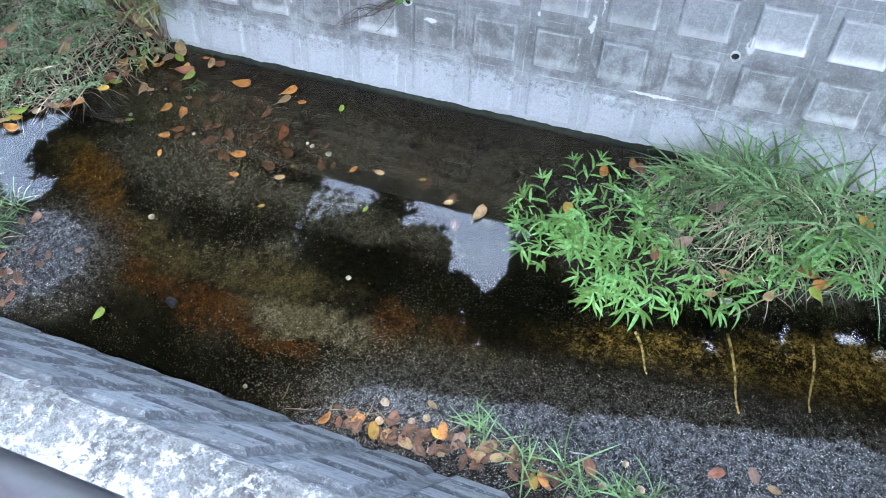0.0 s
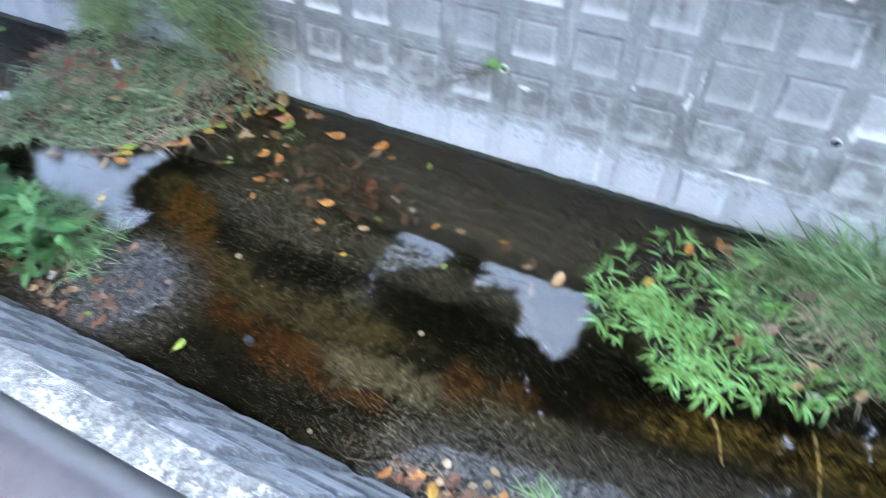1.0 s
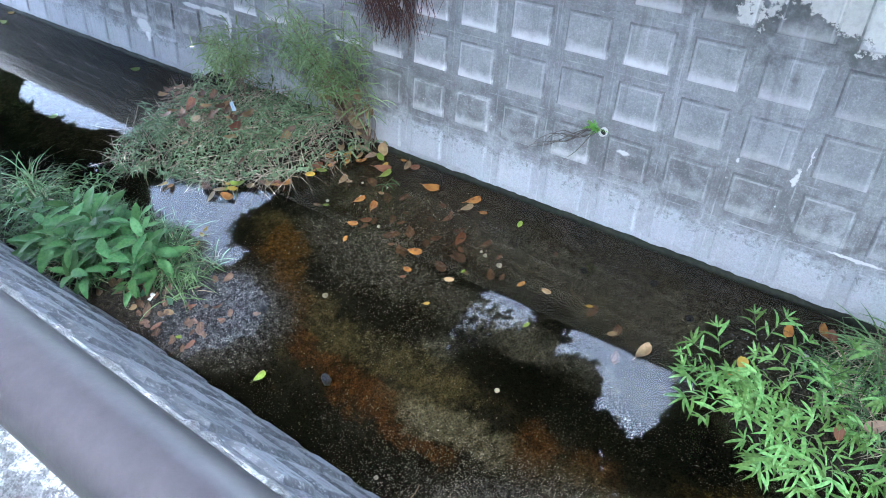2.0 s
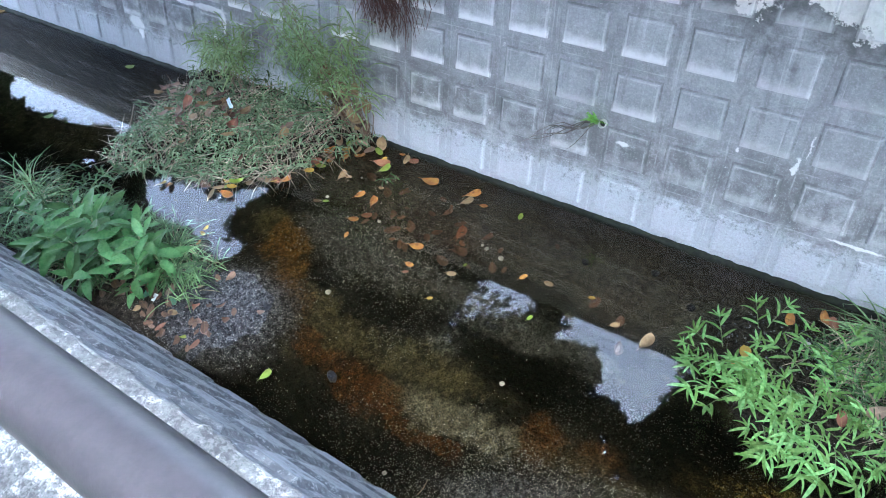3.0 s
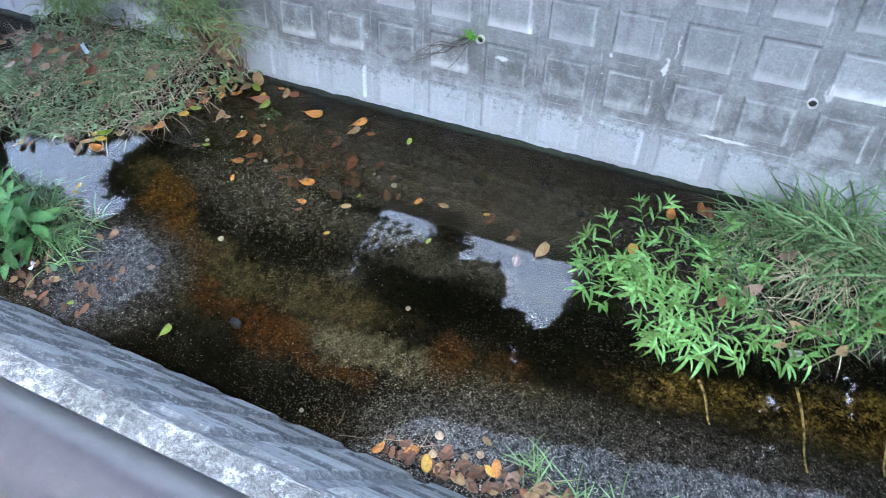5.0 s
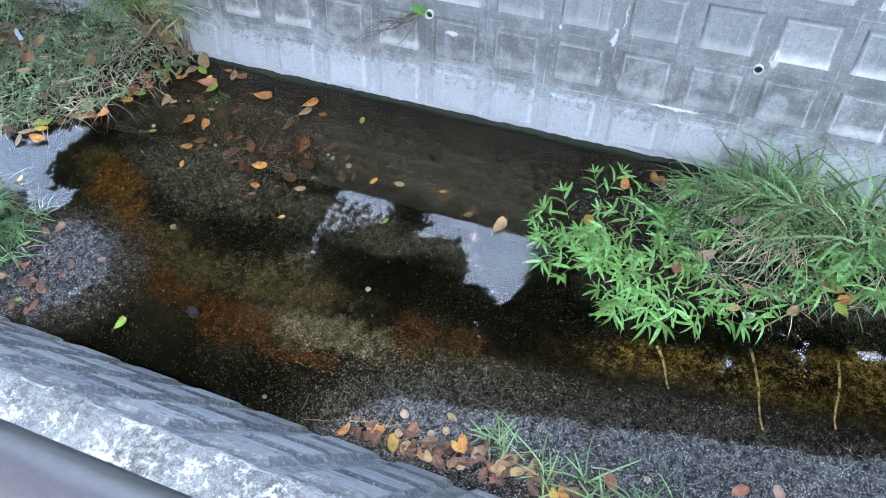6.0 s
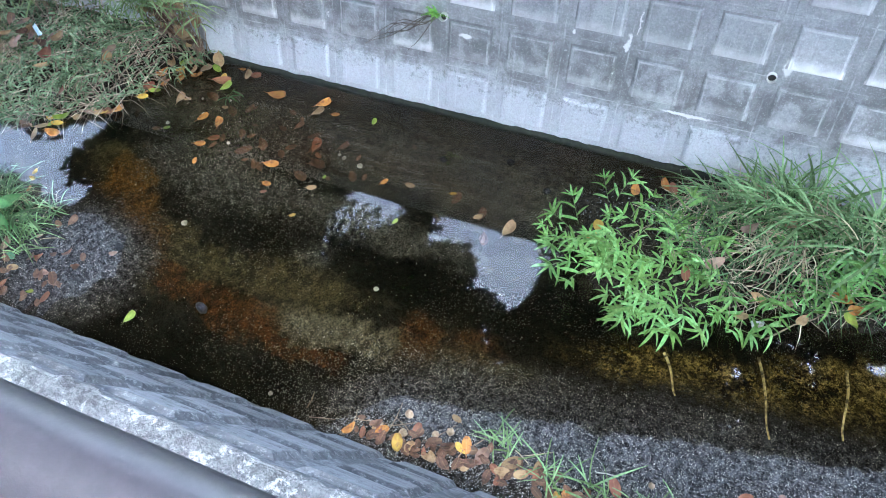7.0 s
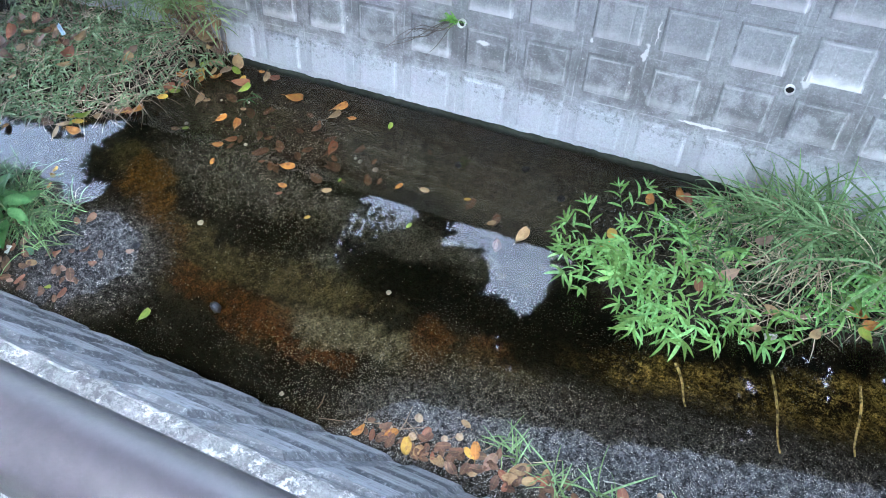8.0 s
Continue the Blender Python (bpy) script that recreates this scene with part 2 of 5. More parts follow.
def bed_material():
    m = Mat("canal_sediment", rough=0.9, spec=0.03)
    p = m.pos()
    x, y, z = m.xyz(p)
    warp = m.vec("SCALE", m.vec("SUBTRACT", m.noise(p, 4.2, 6, 0.68, color=True), (0.5, 0.5, 0.5)), scale=0.30)
    q = m.vec("ADD", p, warp)
    n1 = m.noise(p, 5.5, 6, 0.65)
    n2 = m.noise(p, 38, 5, 0.7)
    mott = m.noise(p, 15, 7, 0.78)
    c = m.mix(m.map(n1, 0.35, 0.65), (0.005, 0.0055, 0.004), (0.021, 0.021, 0.016))

    def spread(col, spots, top):
        total = None
        for s in spots:
            k = m.blob(q, *s)
            total = k if total is None else m.math("MAXIMUM", total, k)
        total = m.math("ADD", total, m.math("MULTIPLY", m.math("SUBTRACT", mott, 0.5), 1.5))
        return m.mix(m.math("MULTIPLY", m.map(total, 0.1, 1.15), m.map(n2, 0.3, 0.62, top * 0.5, top)), c, col)

    # silt beside the far wall
    c = spread((0.165, 0.15, 0.12), [(-1.2, 2.25, 3.4, 0.40, 0, 0.9), (-6.5, 2.1, 2.6, 0.5, 0, 0.9)], 0.95)
    # grey silt full of grit
    c = spread((0.125, 0.122, 0.103), [(-2.15, 1.66, 0.52, 0.18, -4, 1.0), (-1.35, 1.62, 0.44, 0.12, 0, 1.2), (-0.95, 1.58, 0.30, 0.10, 0, 1.2), (-1.42, 1.36, 0.13, 0.09, 20, 1.0)], 0.85)
    # brown silt upstream of the island
    c = spread((0.13, 0.11, 0.078), [(-5.2, 1.65, 1.3, 0.30, 0, 1.1), (-7.6, 1.5, 1.4, 0.4, 0, 1.1)], 0.8)
    # olive silt
    c = spread((0.28, 0.255, 0.175), [(-1.12, 1.05, 0.40, 0.075, 5, 1.0), (-0.62, 1.04, 0.16, 0.09, 0, 1.0)], 0.82)
    c = spread((0.17, 0.145, 0.075), [(-1.95, 1.14, 0.34, 0.12, 8, 1.0), (-1.42, 1.20, 0.40, 0.12, 8, 1.2), (-2.2, 1.02, 0.2, 0.1, -20, 1.0), (-0.35, 1.14, 0.22, 0.08, 5, 1.0), (-2.78, 1.55, 0.16, 0.12, 0, 1.0), (-2.12, 1.25, 0.20, 0.10, -25, 1.0)], 0.62)
    # yellow-brown algae
    c = spread((0.66, 0.49, 0.15), [(0.32, 1.36, 0.48, 0.13, 6, 0.9), (0.92, 1.47, 0.42, 0.16, 8, 0.9), (-0.02, 1.36, 0.15, 0.08, 0, 1.1)], 0.9)
    # rust
    c = spread((0.175, 0.094, 0.022), [(-2.58, 1.44, 0.16, 0.10, 25, 0.8), (-2.40, 1.31, 0.12, 0.12, -30, 0.9), (-2.24, 1.22, 0.15, 0.08, -30, 1.0), (-2.62, 1.52, 0.14, 0.10, 0, 1.0)], 0.95)
    c = spread((0.105, 0.046, 0.014), [(-1.97, 1.05, 0.17, 0.075, -8, 0.8), (-1.64, 0.98, 0.24, 0.10, -6, 0.8), (-1.27, 0.925, 0.26, 0.038, 0, 0.8), (-0.79, 1.15, 0.10, 0.16, 10, 0.9), (-0.52, 1.19, 0.14, 0.075, 0, 1.0)], 1.0)
    # olive sand sloping up to the gravel
    shore = m.math("MULTIPLY", m.map(z, -0.07, -0.03), m.math("MULTIPLY", m.map(x, -0.95, -0.5), m.map(y, 1.45, 1.3)))
    c = m.mix(m.math("MULTIPLY", shore, m.map(n2, 0.3, 0.62, 0.5, 0.95)), c, (0.145, 0.132, 0.084))
    # black weed, plus spots painted for the canopy's dark reflection
    c = spread((0.002, 0.0025, 0.0015), [(-0.88, 1.40, 0.46, 0.12, 0, 0.9), (-1.75, 1.38, 0.18, 0.07, 0, 1.0), (-0.22, 1.44, 0.30, 0.12, 0, 1.0), (-1.55, 0.72, 0.60, 0.075, 2, 0.8), (-2.2, 0.72, 0.30, 0.08, 0, 0.9), (0.3, 1.24, 0.50, 0.035, 8, 0.9), (-0.45, 1.33, 0.25, 0.12, 0, 0.9), (-0.27, 1.27, 0.17, 0.10, 0, 0.9), (-0.05, 1.20, 0.22, 0.06, 8, 0.9)], 0.97)
    clot = m.math("MULTIPLY", m.map(m.noise(p, 24, 9, 0.86), 0.455, 0.50, 0.0, 0.97), m.math("MULTIPLY", m.map(y, 1.70, 1.5, 0.1, 1.0), m.map(x, -0.5, 0.1, 0.7, 1.0)))
    clot = m.math("MULTIPLY", clot, m.map(m.noise(p, 5, 3, 0.6), 0.35, 0.6, 0.35, 1.0))
    c = m.mix(clot, c, (0.006, 0.006, 0.004))
    speck = m.math("MULTIPLY", m.map(m.noise(p, 62, 8, 0.85), 0.50, 0.53, 0.0, 0.9), m.math("MULTIPLY", m.map(x, -0.2, 0.1), m.map(y, 1.2, 1.28)))
    c = m.mix(speck, c, (0.008, 0.007, 0.004))
    # bare gravel and mud above the water
    dry = m.map(m.math("ADD", z, m.math("MULTIPLY", m.math("SUBTRACT", mott, 0.5), 0.05)), -0.070, 0.008)
    c = m.mix(dry, c, m.mix(m.map(n2, 0.35, 0.65), (0.022, 0.019, 0.015), (0.060, 0.050, 0.038)))
    stony = m.math("MAXIMUM", m.math("MULTIPLY", m.blob(q, 0.6, 0.8, 1.75, 0.52, 5, 0.3), m.map(m.xyz(q)[1], 0.70, 0.80, 0.12, 1.0)), m.blob(q, -2.42, 0.98, 0.36, 0.34, 0, 0.8))
    c = m.mix(m.math("MULTIPLY", dry, stony), c, m.mix(m.map(n2, 0.40, 0.62), (0.042, 0.042, 0.047), (0.125, 0.126, 0.138)))
    # pale shell grit
    d = m.cells(p, 190)
    keep = m.xyz(m.cells(p, 190, "Color"))[0]
    where = m.map(m.noise(p, 2.6, 4, 0.6), 0.45, 0.62, 0.0, 1.0)
    thick = m.math("MULTIPLY", m.math("MULTIPLY", m.map(z, -0.06, -0.005, 0.26, 0.55), m.map(y, 2.0, 1.6, 0.15, 1.0)), m.math("MAXIMUM", where, m.math("MULTIPLY", dry, stony)))
    grit = m.math("MULTIPLY", m.math("LESS_THAN", keep, thick), m.map(d, 0.42, 0.30))
    c = m.mix(m.math("MULTIPLY", grit, m.map(n2, 0.4, 0.6, 0.15, 0.8)), c, (0.50, 0.49, 0.46))
    m.color(m.hsv(c, 0.5, 1.0, m.math("MULTIPLY", m.map(m.noise(p, 130, 6, 0.88), 0.40, 0.60, 0.18, 1.1), m.map(m.noise(p, 31, 6, 0.8), 0.36, 0.62, 0.65, 1.15))))
    m.bump(m.math("ADD", m.math("ADD", n1, n2), m.math("MULTIPLY", grit, 0.5)), 0.02, 1.0)
    return m.m


sediment = bed_material()


def water_material():
    m = bpy.data.materials.new("tea_brown_water")
    m.use_nodes = True
    t = m.node_tree
    t.nodes.clear()
    out = t.nodes.new("ShaderNodeOutputMaterial")
    mix = t.nodes.new("ShaderNodeMixShader")
    fres = t.nodes.new("ShaderNodeFresnel")
    fres.inputs["IOR"].default_value = 1.47
    clear = t.nodes.new("ShaderNodeBsdfTransparent")
    clear.inputs["Color"].default_value = (0.86, 0.82, 0.72, 1)
    gloss = t.nodes.new("ShaderNodeBsdfGlossy")
    gloss.inputs["Roughness"].default_value = 0.0
    t.links.new(fres.outputs[0], mix.inputs[0])
    t.links.new(clear.outputs[0], mix.inputs[1])
    t.links.new(gloss.outputs[0], mix.inputs[2])
    t.links.new(mix.outputs[0], out.inputs["Surface"])
    return m


water_mat = water_material()


def leaf_material(name, a, b, vary=0.25, rough=0.5, per_object=False, lucent=0.25, spec=0.4):
    """Leaf skin: two tones, veins and blotches, and some light passing through."""
    m = Mat(name, rough=rough, spec=spec)
    p = m.local() if per_object else m.pos()
    r = m.rand() if per_object else m.island()
    n = m.noise(p, 55, 4, 0.65)
    c = m.mix(m.map(n, 0.35, 0.65), a, b)
    c = m.hsv(c, m.map(r, 0, 1, 0.485, 0.515, smooth=False), m.map(r, 0, 1, 1.05, 0.85, smooth=False), m.map(r, 0, 1, 1 - vary, 1 + vary, smooth=False))
    m.color(c)
    m.bump(m.noise(p, 120, 3), 0.002, 0.6)
    if lucent > 0:
        tr = m.t.nodes.new("ShaderNodeBsdfTranslucent")
        m.t.links.new(c, tr.inputs["Color"])
        mx = m.t.nodes.new("ShaderNodeMixShader")
        mx.inputs[0].default_value = lucent
        m.t.links.new(m.b.outputs[0], mx.inputs[1])
        m.t.links.new(tr.outputs[0], mx.inputs[2])
        m.t.links.new(mx.outputs[0], m.t.nodes["Material Output"].inputs["Surface"])
    return m.m


def fallen_material(name, a, b, spot):
    m = Mat(name, rough=0.55, spec=0.4)
    p = m.local()
    r = m.rand()
    q = m.vec("ADD", p, r)
    c = m.mix(m.map(m.noise(q, 30, 4), 0.35, 0.65), a, b)
    c = m.mix(m.map(m.noise(q, 26, 5, 0.7), 0.50, 0.66, 0.0, 0.8), c, spot)
    c = m.mix(m.map(m.noise(q, 110, 4, 0.7), 0.60, 0.68, 0.0, 0.8), c, spot)
    # midrib
    yy = m.math("ABSOLUTE", m.xyz(p)[1])
    c = m.mix(m.map(yy, 0.0013, 0.0004, 0.0, 0.22), c, (0.5, 0.36, 0.16))
    m.color(m.hsv(c, 0.5, 1.0, m.map(r, 0, 1, 0.75, 1.2, smooth=False)))
    m.bump(m.noise(q, 70, 3), 0.003, 0.7)
    return m.m


FALLEN = {
    "orange": fallen_material("orange_leaf", (0.29, 0.108, 0.019), (0.36, 0.165, 0.028), (0.11, 0.045, 0.018)),
    "yellow": fallen_material("yellow_leaf", (0.3794, 0.257, 0.03672), (0.355, 0.2081, 0.0306), (0.1836, 0.09792, 0.0306)),
    "brown": fallen_material("brown_leaf", (0.092, 0.049, 0.029), (0.145, 0.08, 0.05), (0.045, 0.026, 0.017)),
    "pink": fallen_material("dry_pinkish_leaf", (0.165, 0.108, 0.082), (0.22, 0.145, 0.11), (0.1584, 0.0864, 0.0648)),
    "red": fallen_material("red_leaf", (0.16, 0.062, 0.034), (0.21, 0.092, 0.052), (0.144, 0.0432, 0.0216)),
    "green": fallen_material("green_leaf", (0.1498, 0.2304, 0.02304), (0.2074, 0.265, 0.03456), (0.1728, 0.1728, 0.0288)),
    "tan": fallen_material("tan_leaf", (0.23, 0.145, 0.068), (0.29, 0.20, 0.105), (0.144, 0.0864, 0.0432)),
    "sunk": fallen_material("sunken_dark_leaf", (0.072, 0.036, 0.0216), (0.1152, 0.0576, 0.0324), (0.036, 0.0216, 0.0144)),
    "teal": fallen_material("bluish_green_leaf", (0.0432, 0.1224, 0.072), (0.0648, 0.1584, 0.0936), (0.0576, 0.072, 0.036)),
}
fresh_green = leaf_material("fresh_green_leaf", (0.10, 0.225, 0.04), (0.185, 0.335, 0.085), vary=0.4, per_object=True)
grass_green = leaf_material("grass_blade", (0.105, 0.205, 0.066), (0.21, 0.315, 0.13), vary=0.5, per_object=True)
straw = leaf_material("dry_straw", (0.30, 0.245, 0.145), (0.44, 0.37, 0.24), vary=0.3, lucent=0.1, per_object=True)
island_green = leaf_material("dull_green_leaf", (0.115, 0.175, 0.088), (0.22, 0.29, 0.155), vary=0.55, per_object=True)
weed_green = leaf_material("weed_leaf", (0.19, 0.28, 0.11), (0.30, 0.38, 0.17), vary=0.45)
mat_green = leaf_material("matted_leaf", (0.10, 0.165, 0.085), (0.20, 0.27, 0.145), vary=0.65)
under_green = leaf_material("undergrowth_blade", (0.045, 0.095, 0.032), (0.085, 0.145, 0.055), vary=0.5)
mat_straw = leaf_material("matted_straw", (0.19, 0.145, 0.105), (0.42, 0.34, 0.25), vary=0.5, lucent=0.1)
bank_green = leaf_material("bank_herb_leaf", (0.042, 0.088, 0.028), (0.072, 0.125, 0.044), vary=0.4, per_object=True)
broad_green = leaf_material("broad_leaf", (0.045, 0.125, 0.034), (0.075, 0.165, 0.048), vary=0.4, rough=0.5, per_object=True, spec=0.3)
# near-black, below real leaf colour: deep canopy shade put into the colour
crown_shade_green = leaf_material("shade_darkened_tree_leaf", (0.011, 0.022, 0.007), (0.019, 0.034, 0.010), vary=0.3, rough=0.8, lucent=0.0, spec=0.03)
fern_green = leaf_material("fern_leaf", (0.13, 0.36, 0.026), (0.22, 0.48, 0.045), vary=0.2)


def plain(name, a, b, scale=20, rough=0.6, metal=0.0, bump=0.003, spec=0.5):
    m = Mat(name, rough=rough, metal=metal, spec=spec)
    p = m.pos()
    n = m.noise(p, scale, 5, 0.65)
    m.color(m.mix(m.map(n, 0.35, 0.65), a, b))
    m.bump(m.noise(p, scale * 3, 4), bump, 0.6)
    return m.m


stem_mat = plain("plant_stem", (0.098, 0.154, 0.049), (0.168, 0.196, 0.084), 40)
twig_mat = plain("dead_twig", (0.13, 0.09, 0.06), (0.26, 0.20, 0.14), 60)
root_mat = plain("reddish_root", (0.055, 0.024, 0.020), (0.13, 0.065, 0.052), 50)
grey_root_mat = plain("dry_grey_root", (0.075, 0.062, 0.056), (0.16, 0.14, 0.125), 60)
bark = plain("bark", (0.10, 0.085, 0.07), (0.2, 0.175, 0.15), 14, rough=0.9, bump=0.03)
rail_paint = plain("brown_rail_paint", (0.034, 0.032, 0.040), (0.043, 0.040, 0.049), 90, rough=0.43, bump=0.0003, spec=0.6)
pvc = plain("weep_pipe_plastic", (0.60, 0.61, 0.60), (0.74, 0.74, 0.72), 45, rough=0.6)
# dark colour that stands in for the shade inside the weep pipes
pipe_dark = plain("pipe_shade", (0.012, 0.011, 0.010), (0.035, 0.032, 0.03), 50)
moss = plain("wet_algae", (0.005, 0.007, 0.004), (0.016, 0.020, 0.010), 50, rough=0.8, bump=0.01)
nut_mat = plain("dry_seed_pod", (0.252, 0.182, 0.112), (0.364, 0.28, 0.189), 80, rough=0.6)
stone_dark = plain("dark_stone", (0.0135, 0.01485, 0.018), (0.03375, 0.036, 0.04275), 60, rough=0.85, spec=0.2)
shell_mat = plain("pale_shell", (0.27, 0.26, 0.24), (0.42, 0.41, 0.38), 80, rough=0.6)
def grit_material(name, lo, hi):
    m = Mat(name, rough=0.75, spec=0.3)
    r = m.island()
    m.color(m.mix(m.math("POWER", r, 1.1), lo, hi))
    return m.m


grit_mat = grit_material("mixed_shell_grit", (0.08, 0.076, 0.068), (0.68, 0.67, 0.63))
pebble_mat = grit_material("dark_gravel", (0.030, 0.030, 0.034), (0.14, 0.14, 0.152))
film_grey = plain("grey_plastic_film", (0.34, 0.34, 0.38), (0.5, 0.5, 0.54), 50, rough=0.3)
paper = plain("white_wrapper", (0.5, 0.5, 0.51), (0.62, 0.62, 0.64), 40, rough=0.5)
blue_film = plain("blue_plastic", (0.35, 0.5, 0.68), (0.6, 0.7, 0.8), 40, rough=0.35)
streak_mat = plain("pale_bed_streak", (0.07, 0.055, 0.02), (0.80, 0.66, 0.30), 48)
verge_mat = plain("grass_verge", (0.06, 0.10, 0.03), (0.11, 0.14, 0.05), 6, rough=0.95, bump=0.03)

# ---------------------------------------------------------------- mesh helpers
rng = random.Random(7)
BATTER = radians(18.32)
FAR_FOOT, NEAR_FOOT = 2.372, 0.622
NEAR_TOP, FAR_TOP = 1.067, 2.02
PITCH, ROW = 0.30, 0.2675


class Build:
    """Collects vertices and faces of one mesh."""

    def __init__(self):
        self.v, self.f = [], []

    def add(self, verts, faces):
        k = len(self.v)
        self.v.extend(tuple(q) for q in verts)
        self.f.extend(tuple(k + i for i in face) for face in faces)

    def tube(self, pts, r0, r1, sides=5):
        pts = [Vector(q) for q in pts]
        rings = []
        for i, q in enumerate(pts):
            d = (pts[min(i + 1, len(pts) - 1)] - pts[max(i - 1, 0)]).normalized()
            a = d.orthogonal().normalized()
            b = d.cross(a)
            r = r0 + (r1 - r0) * i / max(1, len(pts) - 1)
            rings.append([q + a * (r * math.cos(2 * math.pi * s / sides)) + b * (r * math.sin(2 * math.pi * s / sides)) for s in range(sides)])
        faces = []
        for i in range(len(rings) - 1):
            for s in range(sides):
                u = (s + 1) % sides
                faces.append((i * sides + s, i * sides + u, (i + 1) * sides + u, (i + 1) * sides + s))
        faces.append(tuple(reversed(range(sides))))
        faces.append(tuple((len(rings) - 1) * sides + s for s in range(sides)))
        self.add([q for ring in rings for q in ring], faces)

    def blade(self, m, length, width, droop=0.3, n=5, fold=0.25, base=0.35):
        """A long leaf from m's origin along its x axis, widest at a third, drooping."""
        verts, faces = [], []
        for i in range(n + 1):
            s = i / n
            w = width * 0.5 * (base + (1 - base) * math.sin(math.pi * min(1.0, s * 1.25 + 0.12)) if s < 0.5 else math.sin(math.pi * (0.5 + (s - 0.5) * 0.98)) ** 0.8)
            if i == n:
                w = width * 0.01
            ang = droop * s
            xx = length * s * math.cos(ang * 0.6)
            zz = -length * s * math.sin(ang * s)
            verts += [m @ Vector((xx, -w, zz + w * fold)), m @ Vector((xx, 0, zz)), m @ Vector((xx, w, zz + w * fold))]
        for i in range(n):
            a = i * 3
            faces += [(a, a + 3, a + 4, a + 1), (a + 1, a + 4, a + 5, a + 2)]
        self.add(verts, faces)

    def mesh(self, name, mat, smooth=True):
        me = bpy.data.meshes.new(name)
        me.from_pydata(self.v, [], self.f)
        me.materials.append(mat)
        if smooth:
            me.polygons.foreach_set("use_smooth", [True] * len(me.polygons))
        me.update()
        return me


def link(name, me, parent=None, m=None, label=""):
    ob = new(name, me)
    if parent is not None:
        ob.parent = parent
    if m is not None:
        ob.matrix_basis = m
    if label:
        ob["label"] = label
    return ob


def aim(p, yaw, pitch=0.0, roll=0.0):
    """A pose whose x axis points at that heading and rise (degrees)."""
    return Matrix.Translation(p) @ Euler((radians(roll), radians(-pitch), radians(yaw))).to_matrix().to_4x4()


def smooth(v, lo, hi):
    k = min(1.0, max(0.0, (v - lo) / (hi - lo)))
    return k * k * (3 - 2 * k)


def island_front(x):
    """Where the front edge of the island by the wall lies."""
    pts = ((-4.6, 1.5), (-4.04, 1.42), (-3.42, 1.53), (-2.95, 1.80), (-2.80, 2.05), (-2.52, 2.30), (-2.3, 2.6))
    for (x0, y0), (x1, y1) in zip(pts, pts[1:]):
        if x <= x1:
            return y0 + (y1 - y0) * (x - x0) / (x1 - x0)
    return 3.0


def island_in(x, y):
    """How far inside the wedge-shaped island by the wall a place lies."""
    return min((y - island_front(x)) * 0.88, x + 4.26 + 0.1 * (y - 1.4))


def bed(x, y):
    """Height of the canal bed: shallow channel, gravel bank, islands."""
    n = noise.noise(Vector((x * 2.3, y * 2.3, 0.3)))
    n2 = noise.noise(Vector((x * 9, y * 9, 1.7)))
    z = -0.078 + 0.036 * smooth(y, 1.7, 2.25) + 0.014 * n + 0.006 * n2
    z += (-0.012 + 0.004 * n2 - z) * smooth(y, 2.12, 2.35)
    # gravel bank at the foot of the near wall
    edge = 0.90 + 0.185 * (x + 0.52) if x > -0.75 else 0.857 - 0.9 * (-0.75 - x)
    if x > 2:
        edge = 1.36
    bank = (edge + 0.05 * n + 0.02 * n2 - y) * 0.15
    z = max(z, bank if bank > 0 else bank * 1.3)
    # left bank, joined to the near wall, with a gravel tongue
    def dome(cx, cy, rx, ry, h, low):
        d = math.hypot((x - cx) / rx, (y - cy) / ry) * (1 + 0.24 * n + 0.22 * n2)
        return low + (h - low) * (1 - smooth(d, 0.2, 1.35))
    z = max(z, dome(-3.35, 0.80, 1.0, 0.52, 0.13, -0.1), dome(-2.52, 0.96, 0.42, 0.40, 0.02, -0.06), dome(-4.9, 0.75, 1.0, 0.36, 0.10, -0.1))
    # island against the far wall, and the grassy one downstream
    z = max(z, -0.09 + 0.19 * smooth(island_in(x, y) * (1 + 0.3 * n) + 0.05 * n + 0.02 * n2, -0.09, 0.3))
    z = max(z, dome(0.6, 2.06, 0.85, 0.36, 0.13, -0.1), dome(0.12, 1.86, 0.52, 0.36, 0.09, -0.1), dome(-0.1, 2.02, 0.36, 0.24, 0.03, -0.1))
    return z + 0.004 * noise.noise(Vector((x * 26, y * 26, 4.0)))


# ---------------------------------------------------------------- structure
def far_point(x, s, out=0.0):
    """A point of the far wall's face: along, up the slope, proud of it."""
    return Vector((x, FAR_FOOT + s * math.sin(BATTER) - out * math.cos(BATTER), s * math.cos(BATTER) + out * math.sin(BATTER)))


def near_point(x, s, out=0.0):
    return Vector((x, NEAR_FOOT - s * math.sin(BATTER) + out * math.cos(BATTER), s * math.cos(BATTER) + out * math.sin(BATTER)))


def wall_prism(name, profile, x0, x1, mat):
    b = Build()
    n = len(profile)
    b.add([(x0, y, z) for y, z in profile] + [(x1, y, z) for y, z in profile],
          [tuple(range(n)), tuple(reversed(range(n, 2 * n)))] + [((i + 1) % n, i, n + i, n + (i + 1) % n) for i in range(n)])
    ob = link(name, b.mesh(name, mat, smooth=False))
    bm = bmesh.new()
    bm.from_mesh(ob.data)
    bmesh.ops.recalc_face_normals(bm, faces=bm.faces)
    bm.to_mesh(ob.data)
    bm.free()
    return ob


